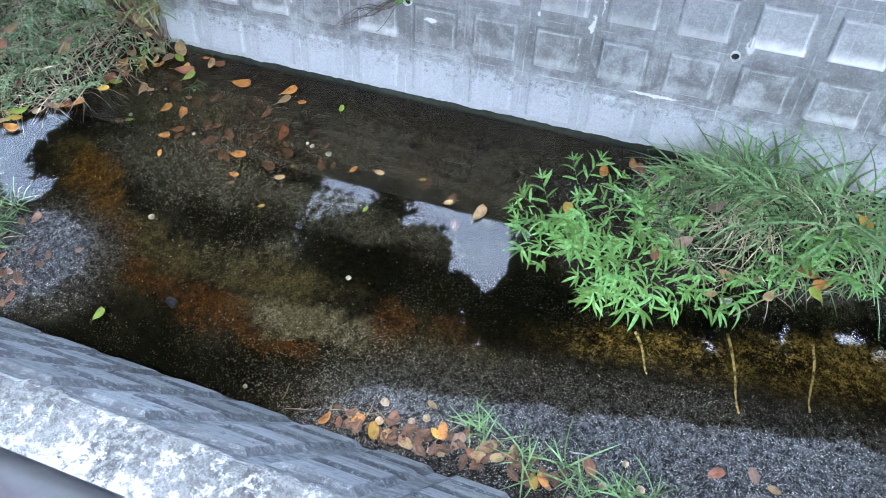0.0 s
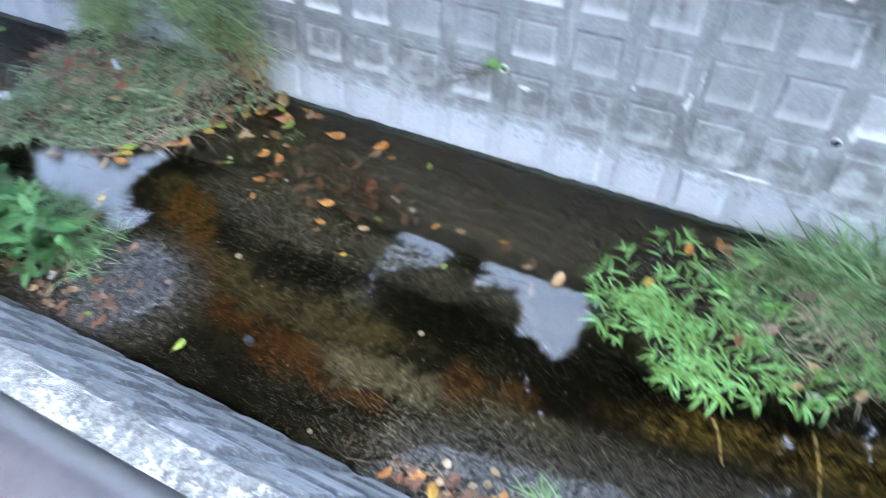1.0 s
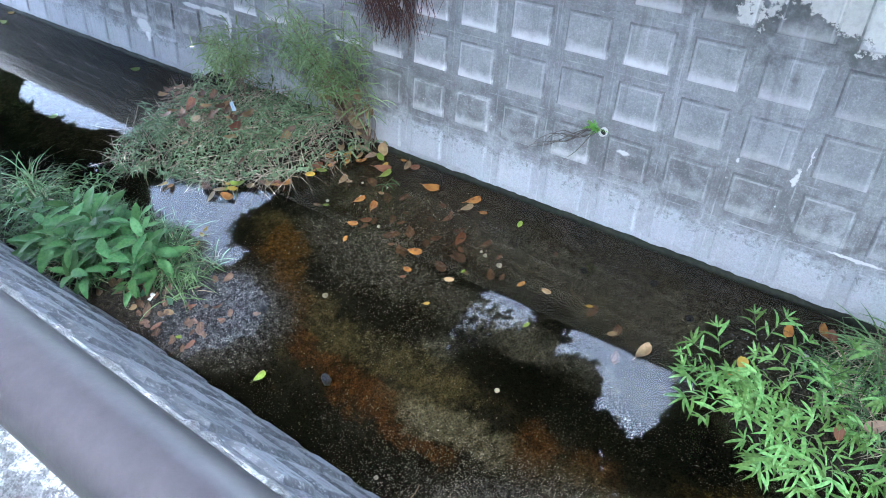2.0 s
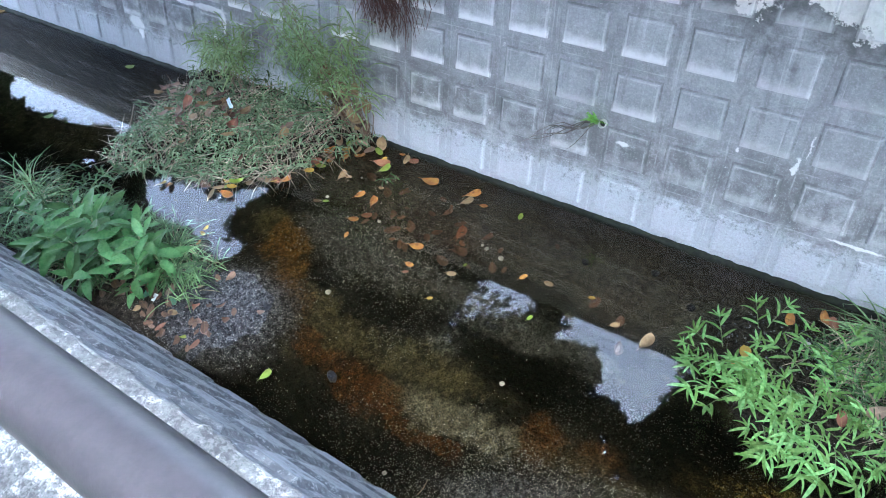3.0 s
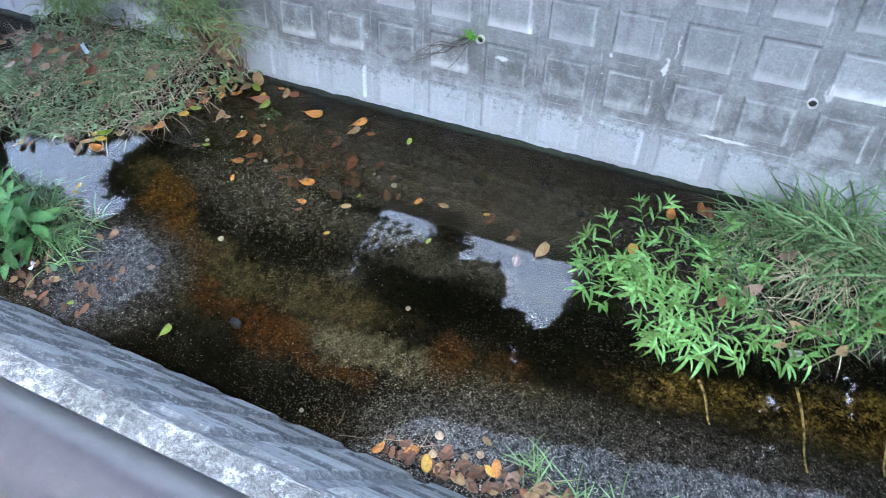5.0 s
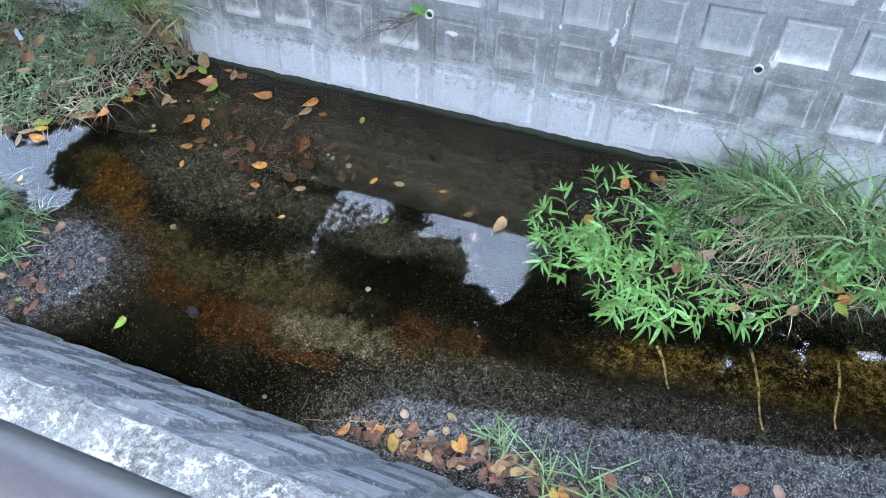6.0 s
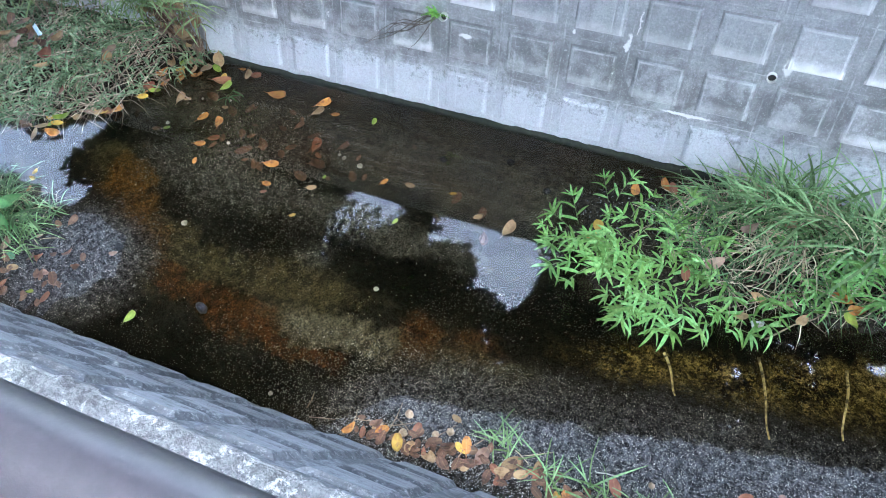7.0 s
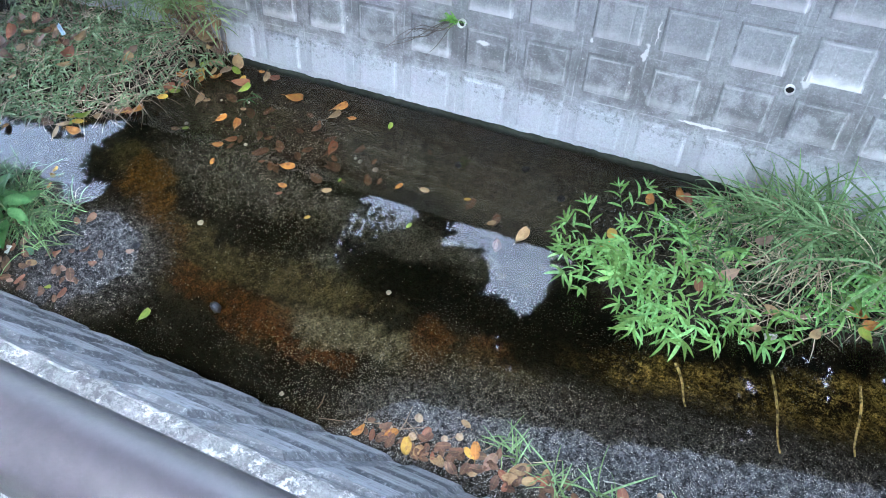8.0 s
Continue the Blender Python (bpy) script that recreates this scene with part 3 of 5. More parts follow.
t = math.tan(BATTER)
wall_far = tagged(wall_prism("wall_far", [(FAR_FOOT + 0.003 - 0.4 * t, -0.4), (FAR_FOOT + 0.003 + FAR_TOP * t, FAR_TOP), (FAR_FOOT + FAR_TOP * t + 0.5, FAR_TOP), (FAR_FOOT + FAR_TOP * t + 0.5, -0.4)], -45, 30, concrete),
                  "battered grey concrete retaining wall cast with raised square blocks", "retaining wall", kind="structure")
wall_near = tagged(wall_prism("wall_near", [(NEAR_FOOT - 0.0055 + 0.4 * t, -0.4), (NEAR_FOOT - 0.0055 - NEAR_TOP * t, NEAR_TOP), (NEAR_FOOT - NEAR_TOP * t - 0.45, NEAR_TOP), (NEAR_FOOT - NEAR_TOP * t - 0.45, -0.4)], -45, 30, damp_concrete),
                   "battered concrete canal wall with raised blocks, under the walkway edge", "retaining wall", kind="structure")


def canal_bed():
    xs = [-45, -30, -20, -14, -10] + [-8 + 0.06 * i for i in range(46)] + [-5.24 + 0.02 * i for i in range(355)] + [1.9 + 0.1 * i for i in range(12)] + [4, 6, 10, 18, 30]
    ys = [0.36 + 0.02 * i for i in range(104)]
    b = Build()
    b.v = [(x, y, bed(x, y)) for x in xs for y in ys]
    k = len(ys)
    b.f = [(i * k + j, (i + 1) * k + j, (i + 1) * k + j + 1, i * k + j + 1) for i in range(len(xs) - 1) for j in range(k - 1)]
    return link("canal_bed", b.mesh("canal_bed", sediment))


tagged(canal_bed(), "dark silty canal bed with gravel bars and rusty algae", "canal bed", kind="structure")

b = Build()
b.add([(-45, 0.3, 0), (30, 0.3, 0), (30, 2.5, 0), (-45, 2.5, 0)], [(0, 1, 2, 3)])
tagged(link("water", b.mesh("water", water_mat)), "still shallow tea-brown water reflecting trees and sky", "water", kind="structure")


def walkway():
    """Rough concrete cap of the near wall, uneven towards the canal, and the walkway behind."""
    xs = [-45, -25, -12, -7] + [-5 + 0.025 * i for i in range(281)] + [2.5, 4, 8, 15, 30]
    back = NEAR_FOOT - NEAR_TOP * t
    rows = [0.0, 0.012, 0.03, 0.06, 0.09, 0.12, 0.15, 0.18, 0.21, 0.25, 0.3, 0.36, 0.44, 0.6, 1.0, 1.3]
    b = Build()
    for x in xs:
        e = 0.014 * noise.noise(Vector((x * 7, 0, 0))) + 0.016 * noise.noise(Vector((x * 23, 3, 0)))
        for j, r in enumerate(rows):
            h = 0.022 * min(1.0, j / 3) * (0.7 + 0.6 * noise.noise(Vector((x * 16, r * 16, 2)))) + 0.006 * noise.noise(Vector((x * 55, r * 55, 5)))
            b.v.append((x, back + 0.002 + e * max(0.0, 1 - r * 6) - r, NEAR_TOP + (h if j else -0.012)))
    k = len(rows)
    b.f = [(i * k + j, i * k + j + 1, (i + 1) * k + j + 1, (i + 1) * k + j) for i in range(len(xs) - 1) for j in range(k - 1)]
    return link("pavement", b.mesh("pavement", coping))


tagged(walkway(), "rough whitish concrete walkway with a crumbling edge", "pavement", kind="structure")
for name, y0, y1, z in (("ground_near", -120, NEAR_FOOT - NEAR_TOP * t - 0.44, NEAR_TOP - 0.01), ("ground_far", FAR_FOOT + FAR_TOP * t + 0.45, 120, FAR_TOP - 0.01)):
    b = Build()
    b.add([(-150, y0, z), (150, y0, z), (150, y1, z), (-150, y1, z)], [(0, 1, 2, 3)])
    tagged(link(name, b.mesh(name, verge_mat)), "earth and grass verge along the canal", "ground", kind="structure")


def frustum(w, h, rise, bevel, mat):
    """A raised block whose face's lower left corner is the origin; x along, z up the slope, -y out of the wall. Its foot is steeper than its sides."""
    k, f = bevel, bevel * 0.3
    b = Build()
    e = 0.004
    b.add([(-k, 0.006, -f), (w + k, 0.006, -f), (w + k, 0.006, h + k), (-k, 0.006, h + k),
           (-e, -rise + 0.002, -e * 0.4), (w + e, -rise + 0.002, -e * 0.4), (w + e, -rise + 0.002, h + e), (-e, -rise + 0.002, h + e),
           (e, -rise, e), (w - e, -rise, e), (w - e, -rise, h - e), (e, -rise, h - e)],
          [(0, 1, 5, 4), (1, 2, 6, 5), (2, 3, 7, 6), (3, 0, 4, 7), (4, 5, 9, 8), (5, 6, 10, 9), (6, 7, 11, 10), (7, 4, 8, 11), (8, 9, 10, 11)])
    return b.mesh("block", mat, smooth=False)


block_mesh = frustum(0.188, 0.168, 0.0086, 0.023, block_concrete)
near_block = frustum(0.188, 0.168, 0.012, 0.03, damp_block)
far_turn = Euler((-BATTER, 0, 0)).to_matrix().to_4x4()
near_turn = Matrix.Rotation(radians(180), 4, "Z") @ Euler((-BATTER, 0, 0)).to_matrix().to_4x4()
rest = Build()
for c in range(-30, 16):
    for r in range(7):
        x = -1.735 + PITCH * c
        if -3.6 < x < -2.8 and r < 2:
            continue
        m = Matrix.Translation(far_point(x, 0.051 + ROW * r)) @ far_turn
        if -7.5 < x < 1.6 and r < 6:
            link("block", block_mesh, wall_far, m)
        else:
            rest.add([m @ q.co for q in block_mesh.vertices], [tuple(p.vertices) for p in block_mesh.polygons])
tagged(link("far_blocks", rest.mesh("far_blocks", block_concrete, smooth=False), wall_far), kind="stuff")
for c in range(-12, 14):
    for r in range(4):
        m = Matrix.Translation(near_point(-2.5032 + PITCH * c, 0.051 + ROW * r)) @ near_turn
        link("block", near_block, wall_near, m)


def algae_line(y, sign):
    """Wet algae fringe along the waterline of a wall."""
    b = Build()
    xs = [-20 + 0.5 * i for i in range(24)] + [-8 + 0.015 * i for i in range(680)] + [2.5, 6, 12]
    for x in xs:
        h = 0.019 + 0.008 * noise.noise(Vector((x * 9, 1, sign))) + 0.006 * noise.noise(Vector((x * 31, 4, sign)))
        h = max(0.003, h)
        o = 0.012 + 0.009 * noise.noise(Vector((x * 25, 8, sign)))
        b.v += [(x, y + sign * (-h * t - 0.012) , h), (x, y + sign * (-h * t * 0.6 + o * 0.8), h * 0.75), (x, y + sign * (0.004 + o), h * 0.25), (x, y + sign * (0.006 + o), -0.012)]
    b.f = [(i * 4 + j, i * 4 + j + 1, i * 4 + j + 5, i * 4 + j + 4) for i in range(len(xs) - 1) for j in range(3)]
    return b.mesh("algae_fringe", moss)


tagged(link("algae_fringe", algae_line(FAR_FOOT, -1)), "dark wet algae fringe along the wall's waterline", "algae", kind="stuff")


def railing():
    root = tagged(new("railing"), "dark brown painted steel tube handrail on posts", "railing")
    root.location = (0, 0.0225, NEAR_TOP)
    b = Build()
    b.tube([(-9, 0, 1.30), (-4, 0, 1.30), (0, 0, 1.30), (4, 0, 1.30), (7, 0, 1.30)], 0.03, 0.03, 40)
    link("handrail", b.mesh("handrail", rail_paint), root)
    for x in (-6.3, -3.2, 2.0, 4.5):
        b = Build()
        b.tube([(x, 0, -0.02), (x, 0, 0.6), (x, 0, 1.29)], 0.024, 0.024, 16)
        link("post", b.mesh("post", rail_paint), root)


railing()


def weep_pipe(x, s):
    b = Build()
    n = 24
    rings = [(0.0205, -0.05), (0.0205, 0.020), (0.020, 0.022), (0.0178, 0.022), (0.0173, 0.020), (0.0173, -0.04)]
    for r, o in rings:
        b.v += [(r * math.cos(2 * math.pi * i / n), -o, r * math.sin(2 * math.pi * i / n)) for i in range(n)]
    b.f = [(j * n + i, j * n + (i + 1) % n, (j + 1) * n + (i + 1) % n, (j + 1) * n + i) for j in range(5) for i in range(n)]
    m = Matrix.Translation(far_point(x, s)) @ far_turn
    ob = tagged(link("weep_pipe", b.mesh("weep_pipe", pvc), None, m), "short white plastic weep pipe set in the wall", "drain pipe", "weep pipes in the wall")
    # dark disc in place of the pipe's shaded hollow
    b = Build()
    b.add([(0.0175 * math.cos(2 * math.pi * i / n), -0.001 + 0.001 * math.sin(i), 0.0175 * math.sin(2 * math.pi * i / n)) for i in range(n)], [tuple(range(n))])
    link("silt_plug", b.mesh("silt_plug", pipe_dark), ob, label="dark disc standing in for the shaded inside of the pipe")


weep_pipe(-1.178, 0.512)
weep_pipe(0.31, 0.538)

# ---------------------------------------------------------------- trees: some seen in the water, others unseen and added to block light
def crown_mesh(name, pts, size):
    """Oval leaves, each one face, scattered at pts in all directions."""
    n = len(pts)
    a = np.random.RandomState(n)
    d = a.normal(size=(n, 3)) * [1, 1, 0.4]
    d /= np.linalg.norm(d, axis=1)[:, None]
    u = a.normal(size=(n, 3)) * [1, 1, 0.35]
    u = np.cross(d, np.cross(d, u))
    u /= np.linalg.norm(u, axis=1)[:, None]
    L = np.asarray(size).reshape(-1, 1) * a.uniform(0.7, 1.25, (n, 1))
    p = np.asarray(pts)
    v = np.stack([p + d * (L * x) + u * (L * y) for x, y in ((0, 0), (0.28, 0.19), (0.62, 0.24), (1, 0), (0.62, -0.24), (0.28, -0.19))], 1).reshape(-1, 3)
    me = bpy.data.meshes.new(name)
    me.from_pydata(v.tolist(), [], (np.arange(n)[:, None] * 6 + np.arange(6)).tolist())
    me.materials.append(crown_shade_green)
    return me


# openings cut in the canopy to shape the sky reflected in the water, as outlines at 5 m height, and small breaks (x, y,
# radius)
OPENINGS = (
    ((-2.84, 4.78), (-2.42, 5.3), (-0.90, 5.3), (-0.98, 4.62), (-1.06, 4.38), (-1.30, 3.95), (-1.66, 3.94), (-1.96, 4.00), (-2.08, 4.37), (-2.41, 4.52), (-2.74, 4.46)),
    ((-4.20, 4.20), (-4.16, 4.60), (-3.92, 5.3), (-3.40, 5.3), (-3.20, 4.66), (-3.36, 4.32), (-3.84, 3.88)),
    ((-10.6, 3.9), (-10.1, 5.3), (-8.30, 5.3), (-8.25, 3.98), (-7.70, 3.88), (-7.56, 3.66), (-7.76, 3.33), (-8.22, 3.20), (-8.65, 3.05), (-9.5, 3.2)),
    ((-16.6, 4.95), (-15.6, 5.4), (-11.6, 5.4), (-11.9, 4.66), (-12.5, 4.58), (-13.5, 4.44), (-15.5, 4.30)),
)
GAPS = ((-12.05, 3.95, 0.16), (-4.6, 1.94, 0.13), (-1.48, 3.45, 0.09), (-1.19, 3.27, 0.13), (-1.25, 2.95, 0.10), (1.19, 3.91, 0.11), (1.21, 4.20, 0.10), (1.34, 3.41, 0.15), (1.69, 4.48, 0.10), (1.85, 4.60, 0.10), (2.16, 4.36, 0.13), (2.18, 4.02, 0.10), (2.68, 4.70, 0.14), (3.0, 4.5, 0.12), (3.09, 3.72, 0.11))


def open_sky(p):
    """Which of the places p, projected from the mirrored camera, lie in an opening of the canopy."""
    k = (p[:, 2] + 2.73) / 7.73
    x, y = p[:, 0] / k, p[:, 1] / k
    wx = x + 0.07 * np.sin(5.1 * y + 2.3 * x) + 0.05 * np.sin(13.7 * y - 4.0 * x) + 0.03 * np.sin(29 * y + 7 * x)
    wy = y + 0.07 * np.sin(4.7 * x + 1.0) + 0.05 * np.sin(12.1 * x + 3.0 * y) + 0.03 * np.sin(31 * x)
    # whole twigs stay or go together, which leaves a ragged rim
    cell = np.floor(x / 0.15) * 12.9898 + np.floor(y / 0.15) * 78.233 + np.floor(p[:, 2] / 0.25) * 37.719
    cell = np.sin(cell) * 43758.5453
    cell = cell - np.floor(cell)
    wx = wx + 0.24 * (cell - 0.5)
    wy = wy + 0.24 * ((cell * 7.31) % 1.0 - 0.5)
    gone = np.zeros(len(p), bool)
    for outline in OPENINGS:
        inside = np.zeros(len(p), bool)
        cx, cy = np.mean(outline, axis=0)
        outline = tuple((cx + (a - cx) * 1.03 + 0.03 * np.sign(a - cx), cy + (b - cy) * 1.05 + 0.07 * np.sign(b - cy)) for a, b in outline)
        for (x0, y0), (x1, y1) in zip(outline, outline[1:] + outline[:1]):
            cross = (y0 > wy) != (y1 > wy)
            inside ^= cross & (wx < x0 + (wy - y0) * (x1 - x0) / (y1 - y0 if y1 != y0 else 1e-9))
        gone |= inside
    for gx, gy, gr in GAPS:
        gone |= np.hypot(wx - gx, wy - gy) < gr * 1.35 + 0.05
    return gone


def tree(base, height, limbs, pts, size, label):
    root = tagged(new("tree"), label, "tree")
    root.location = base
    b = Build()
    lean = rng.uniform(-0.3, 0.3)
    b.tube([(0, 0, -0.2), (0.05, 0.02, height * 0.3), (lean * 0.5, 0, height * 0.65), (lean, 0, height)], 0.17, 0.09, 12)
    link("trunk", b.mesh("trunk", bark), root)
    for target in limbs:
        b = Build()
        q = Vector(target) - Vector(base)
        s = Vector((lean * 0.8, 0, height * rng.uniform(0.7, 0.97)))
        mid = (s + q) / 2 + Vector((rng.uniform(-0.3, 0.3), rng.uniform(-0.3, 0.3), 0.5))
        b.tube([s, s.lerp(mid, 0.5) + Vector((0, 0, 0.15)), mid, mid.lerp(q, 0.6) + Vector((0, 0, 0.1)), q], 0.07, 0.012, 7)
        link("limb", b.mesh("limb", bark), root)
    p = np.asarray(pts)
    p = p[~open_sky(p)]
    # leaves are smaller and denser towards the outer twigs
    near = np.clip((p[:, 1] - 2.6) / 1.2, 0, 1)
    link("crown", crown_mesh("crown", p - np.asarray(base), size * (1 - 0.35 * near)), root)


def clumps(count, sampler, spread=0.32, each=26):
    out = []
    while len(out) < count:
        c = sampler()
        if c is None:
            continue
        for _ in range(each):
            out.append((c[0] + rng.gauss(0, spread), c[1] + rng.gauss(0, spread * 0.8), c[2] + rng.gauss(0, spread * 0.6)))
    return out


def crown_edge(xs):
    """How far the overhanging crown reaches across the canal, at 5 m height."""
    e = 4.2
    if -4.5 < xs < -3.3:
        e = 4.0
    elif -3.3 <= xs < -2.95:
        e = 4.8
    elif -10.1 < xs < -7.3:
        e = 2.4
    elif -1.95 < xs < -1.1:
        e = 3.72
    elif -0.9 < xs:
        e = 4.9
    elif xs < -10.8:
        e = 4.75
    return e + 0.12 * noise.noise(Vector((xs * 1.7, 0.2, 0)))


def overhead():
    x, y, z = rng.uniform(-24, 3.8), rng.uniform(0.2, 4.8), rng.uniform(4.8, 6.4)
    k = (z + 2.75) / 7.75
    return (x, y, z) if y < crown_edge(x / k) * k - 0.42 and (x > -9 or y > 2.2) else None


def overhead_inner():
    x, y, z = rng.uniform(-10, 4.0), rng.uniform(0.6, 4.8), rng.uniform(5.0, 6.2)
    k = (z + 2.75) / 7.75
    return (x, y, z) if y < crown_edge(x / k) * k - 0.36 else None


def overhead_rim():
    x, z, y = rng.uniform(-18, 3.6), rng.uniform(5.0, 5.7), rng.uniform(3.0, 5.15)
    k = (z + 2.73) / 7.73
    return x * k, y * k, z


# thin crown to the right, mostly unseen, added to dim the side light
def overhead_light_block():
    return rng.uniform(2.4, 9.0), rng.uniform(-2.0, 3.8), rng.uniform(4.8, 6.2)


# unseen crown added to block sky light; its gap lights rail and coping
def walkway_light_block():
    x, y, z = rng.uniform(-9, 3.0), rng.uniform(-4.2, 0.5), rng.uniform(4.8, 6.6)
    return None if -1.3 < x < 1.3 and -1.8 < y < -0.5 else (x, y, z)


def ball(cx, cy, cz, rx, ry, rz):
    def pick():
        d = Vector((rng.gauss(0, 1), rng.gauss(0, 1), rng.gauss(0, 1))).normalized() * rng.uniform(0.1, 1) ** 0.4
        return cx + d.x * rx, cy + d.y * ry, cz + d.z * rz
    return pick


tree((-3.6, -2.6, NEAR_TOP - 0.05), 4.2, [(-17, 0, 5.6), (8, 0, 5.6), (-11, 0.5, 5.6), (-7.5, 2, 5.3), (-4.5, 3.2, 5.4), (-1.5, 3.4, 5.3), (2.5, 2.5, 5.5), (-6, 0.5, 5.9)], clumps(70000, overhead) + clumps(110000, overhead_inner, 0.24) + clumps(27000, walkway_light_block, 0.28) + clumps(16000, overhead_light_block) + clumps(120000, overhead_rim, 0.10), 0.225, "spreading dark green tree overhanging the canal from the walkway, with unseen crown added to block light")
tree((-6.2, 5.6, FAR_TOP - 0.05), 2.9, [(-6.9, 4.9, 5.0), (-5.3, 4.8, 5.2), (-6.0, 5.6, 6.2)], clumps(15000, ball(-5.9, 4.85, 5.0, 1.35, 0.8, 1.6)) + clumps(9000, ball(-6.3, 4.5, 5.0, 0.75, 0.7, 1.3), 0.14), 0.15, "leafy tree behind the far canal wall")
tree((1.6, 5.9, FAR_TOP - 0.05), 2.8, [(0.2, 5.2, 4.9), (2.2, 5.0, 5.1), (3.4, 5.4, 5.5)], clumps(17000, ball(1.9, 5.2, 5.0, 2.9, 0.9, 1.7)) + clumps(7000, ball(-0.25, 4.8, 5.0, 0.65, 0.5, 1.2), 0.14), 0.15, "leafy tree behind the far canal wall")
tree((-3.9, 5.7, FAR_TOP - 0.05), 2.3, [(-4.2, 5.0, 4.9), (-3.0, 5.0, 4.9), (-3.6, 5.3, 5.5)], clumps(700, ball(-3.9, 4.7, 5.0, 0.8, 0.4, 0.5), 0.2, 8), 0.13, "sparse young tree behind the far canal wall")
tree((-12.5, 5.9, FAR_TOP - 0.05), 2.6, [(-13.2, 5.2, 4.6), (-11.8, 5.4, 5.2)], clumps(4000, ball(-11.0, 5.2, 4.6, 0.7, 0.7, 1.1)), 0.15, "leafy tree behind the far canal wall")

def leafy_branch(base, ends):
    """A drooping branch with paired narrow leaves along its twigs."""
    root = tagged(new("branch"), "leafy drooping branch reaching out over the canal", "branch")
    root.location = base
    leaves = []
    for e in ends:
        q = Vector(e) - Vector(base)
        b = Build()
        mid = q * 0.5 + Vector((0, 0, 0.12))
        b.tube([(0, 0, 0), mid, q], 0.014, 0.005, 5)
        link("twig", b.mesh("twig", bark), root)
        for i in range(34):
            s = 0.15 + 0.85 * i / 33
            at = mid * (2 * s) if s < 0.5 else mid.lerp(q, 2 * s - 1)
            leaves.append(at + Vector((rng.gauss(0, 0.035), rng.gauss(0, 0.035), rng.gauss(0, 0.03))))
    link("foliage", crown_mesh("foliage", [tuple(v) for v in leaves], 0.12), root)


leafy_branch((-3.95, 3.95, 5.1), [(-4.1, 4.5, 5.0), (-3.95, 4.75, 5.0), (-3.75, 4.85, 5.05), (-3.55, 4.75, 5.0), (-3.4, 4.55, 5.0), (-3.3, 4.3, 5.05)])
leafy_branch((-3.5, 3.9, 5.1), [(-3.75, 4.4, 5.0), (-3.5, 4.5, 5.05), (-3.15, 4.4, 5.0)])

# unseen dense growth added behind the walkway to block low sky light
for x, y, w in ((-15, -5.0, 2.6), (-10.5, -5.4, 2.6), (-6.2, -5.1, 2.5), (-2.0, -5.5, 2.5), (2.2, -5.0, 2.6), (6.5, -5.2, 2.6), (11, -4.8, 2.8)):
    tree((x, y, NEAR_TOP - 0.05), 3.2, [(x - 1.2, y + 0.3, 4.2), (x + 1.3, y, 4.0), (x, y - 0.5, 5.0)], clumps(13000, ball(x, y + 0.2, 4.0, w, 2.0, 3.0), 0.4), 0.24, "dense dark green tree added unseen behind the walkway to block sky light")

# ---------------------------------------------------------------- plants
def leaf_mesh(name, length, width, droop, mat, n=6, fold=0.3):
    b = Build()
    b.blade(Matrix.Identity(4), length, width, droop, n, fold, 0.1)
    return b.mesh(name, mat)


def broad_mesh(length, width, droop):
    """A broad elliptic leaf with a channelled midrib and a short stalk."""
    b = Build()
    n, k = 10, 5
    for i in range(n + 1):
        s = i / n
        w = width * 0.5 * max(0.02, math.sin(math.pi * s ** 0.9)) ** 0.8
        for j in range(k):
            u = (j / (k - 1) - 0.5) * 2
            b.v.append((0.02 + length * s, w * u, -length * droop * s * s * 0.5 + 0.28 * w * abs(u) + 0.003 * math.sin(9 * s + 2 * u)))
    b.f = [(i * k + j, (i + 1) * k + j, (i + 1) * k + j + 1, i * k + j + 1) for i in range(n) for j in range(k - 1)]
    b.tube([(0, 0, 0), (0.021, 0, 0)], 0.0022, 0.0018, 5)
    return b.mesh("leaf", broad_green)


HERB = [leaf_mesh("leaf", L, w, d, fresh_green) for L, w, d in ((0.088, 0.0165, 0.15), (0.105, 0.0170, 0.45), (0.07, 0.014, 0.05), (0.112, 0.0155, 0.7))]
BANK = [leaf_mesh("leaf", L, w, d, bank_green, 5) for L, w, d in ((0.075, 0.012, 0.5), (0.09, 0.013, 0.9), (0.06, 0.012, 0.3))]
DULL = [leaf_mesh("leaf", L, w, d, island_green, 4) for L, w, d in ((0.065, 0.0115, 0.6), (0.08, 0.0125, 0.9), (0.052, 0.0105, 0.3))]
BROAD = [broad_mesh(L, w, d) for L, w, d in ((0.150, 0.056, 0.45), (0.175, 0.062, 0.65), (0.115, 0.046, 0.3))]


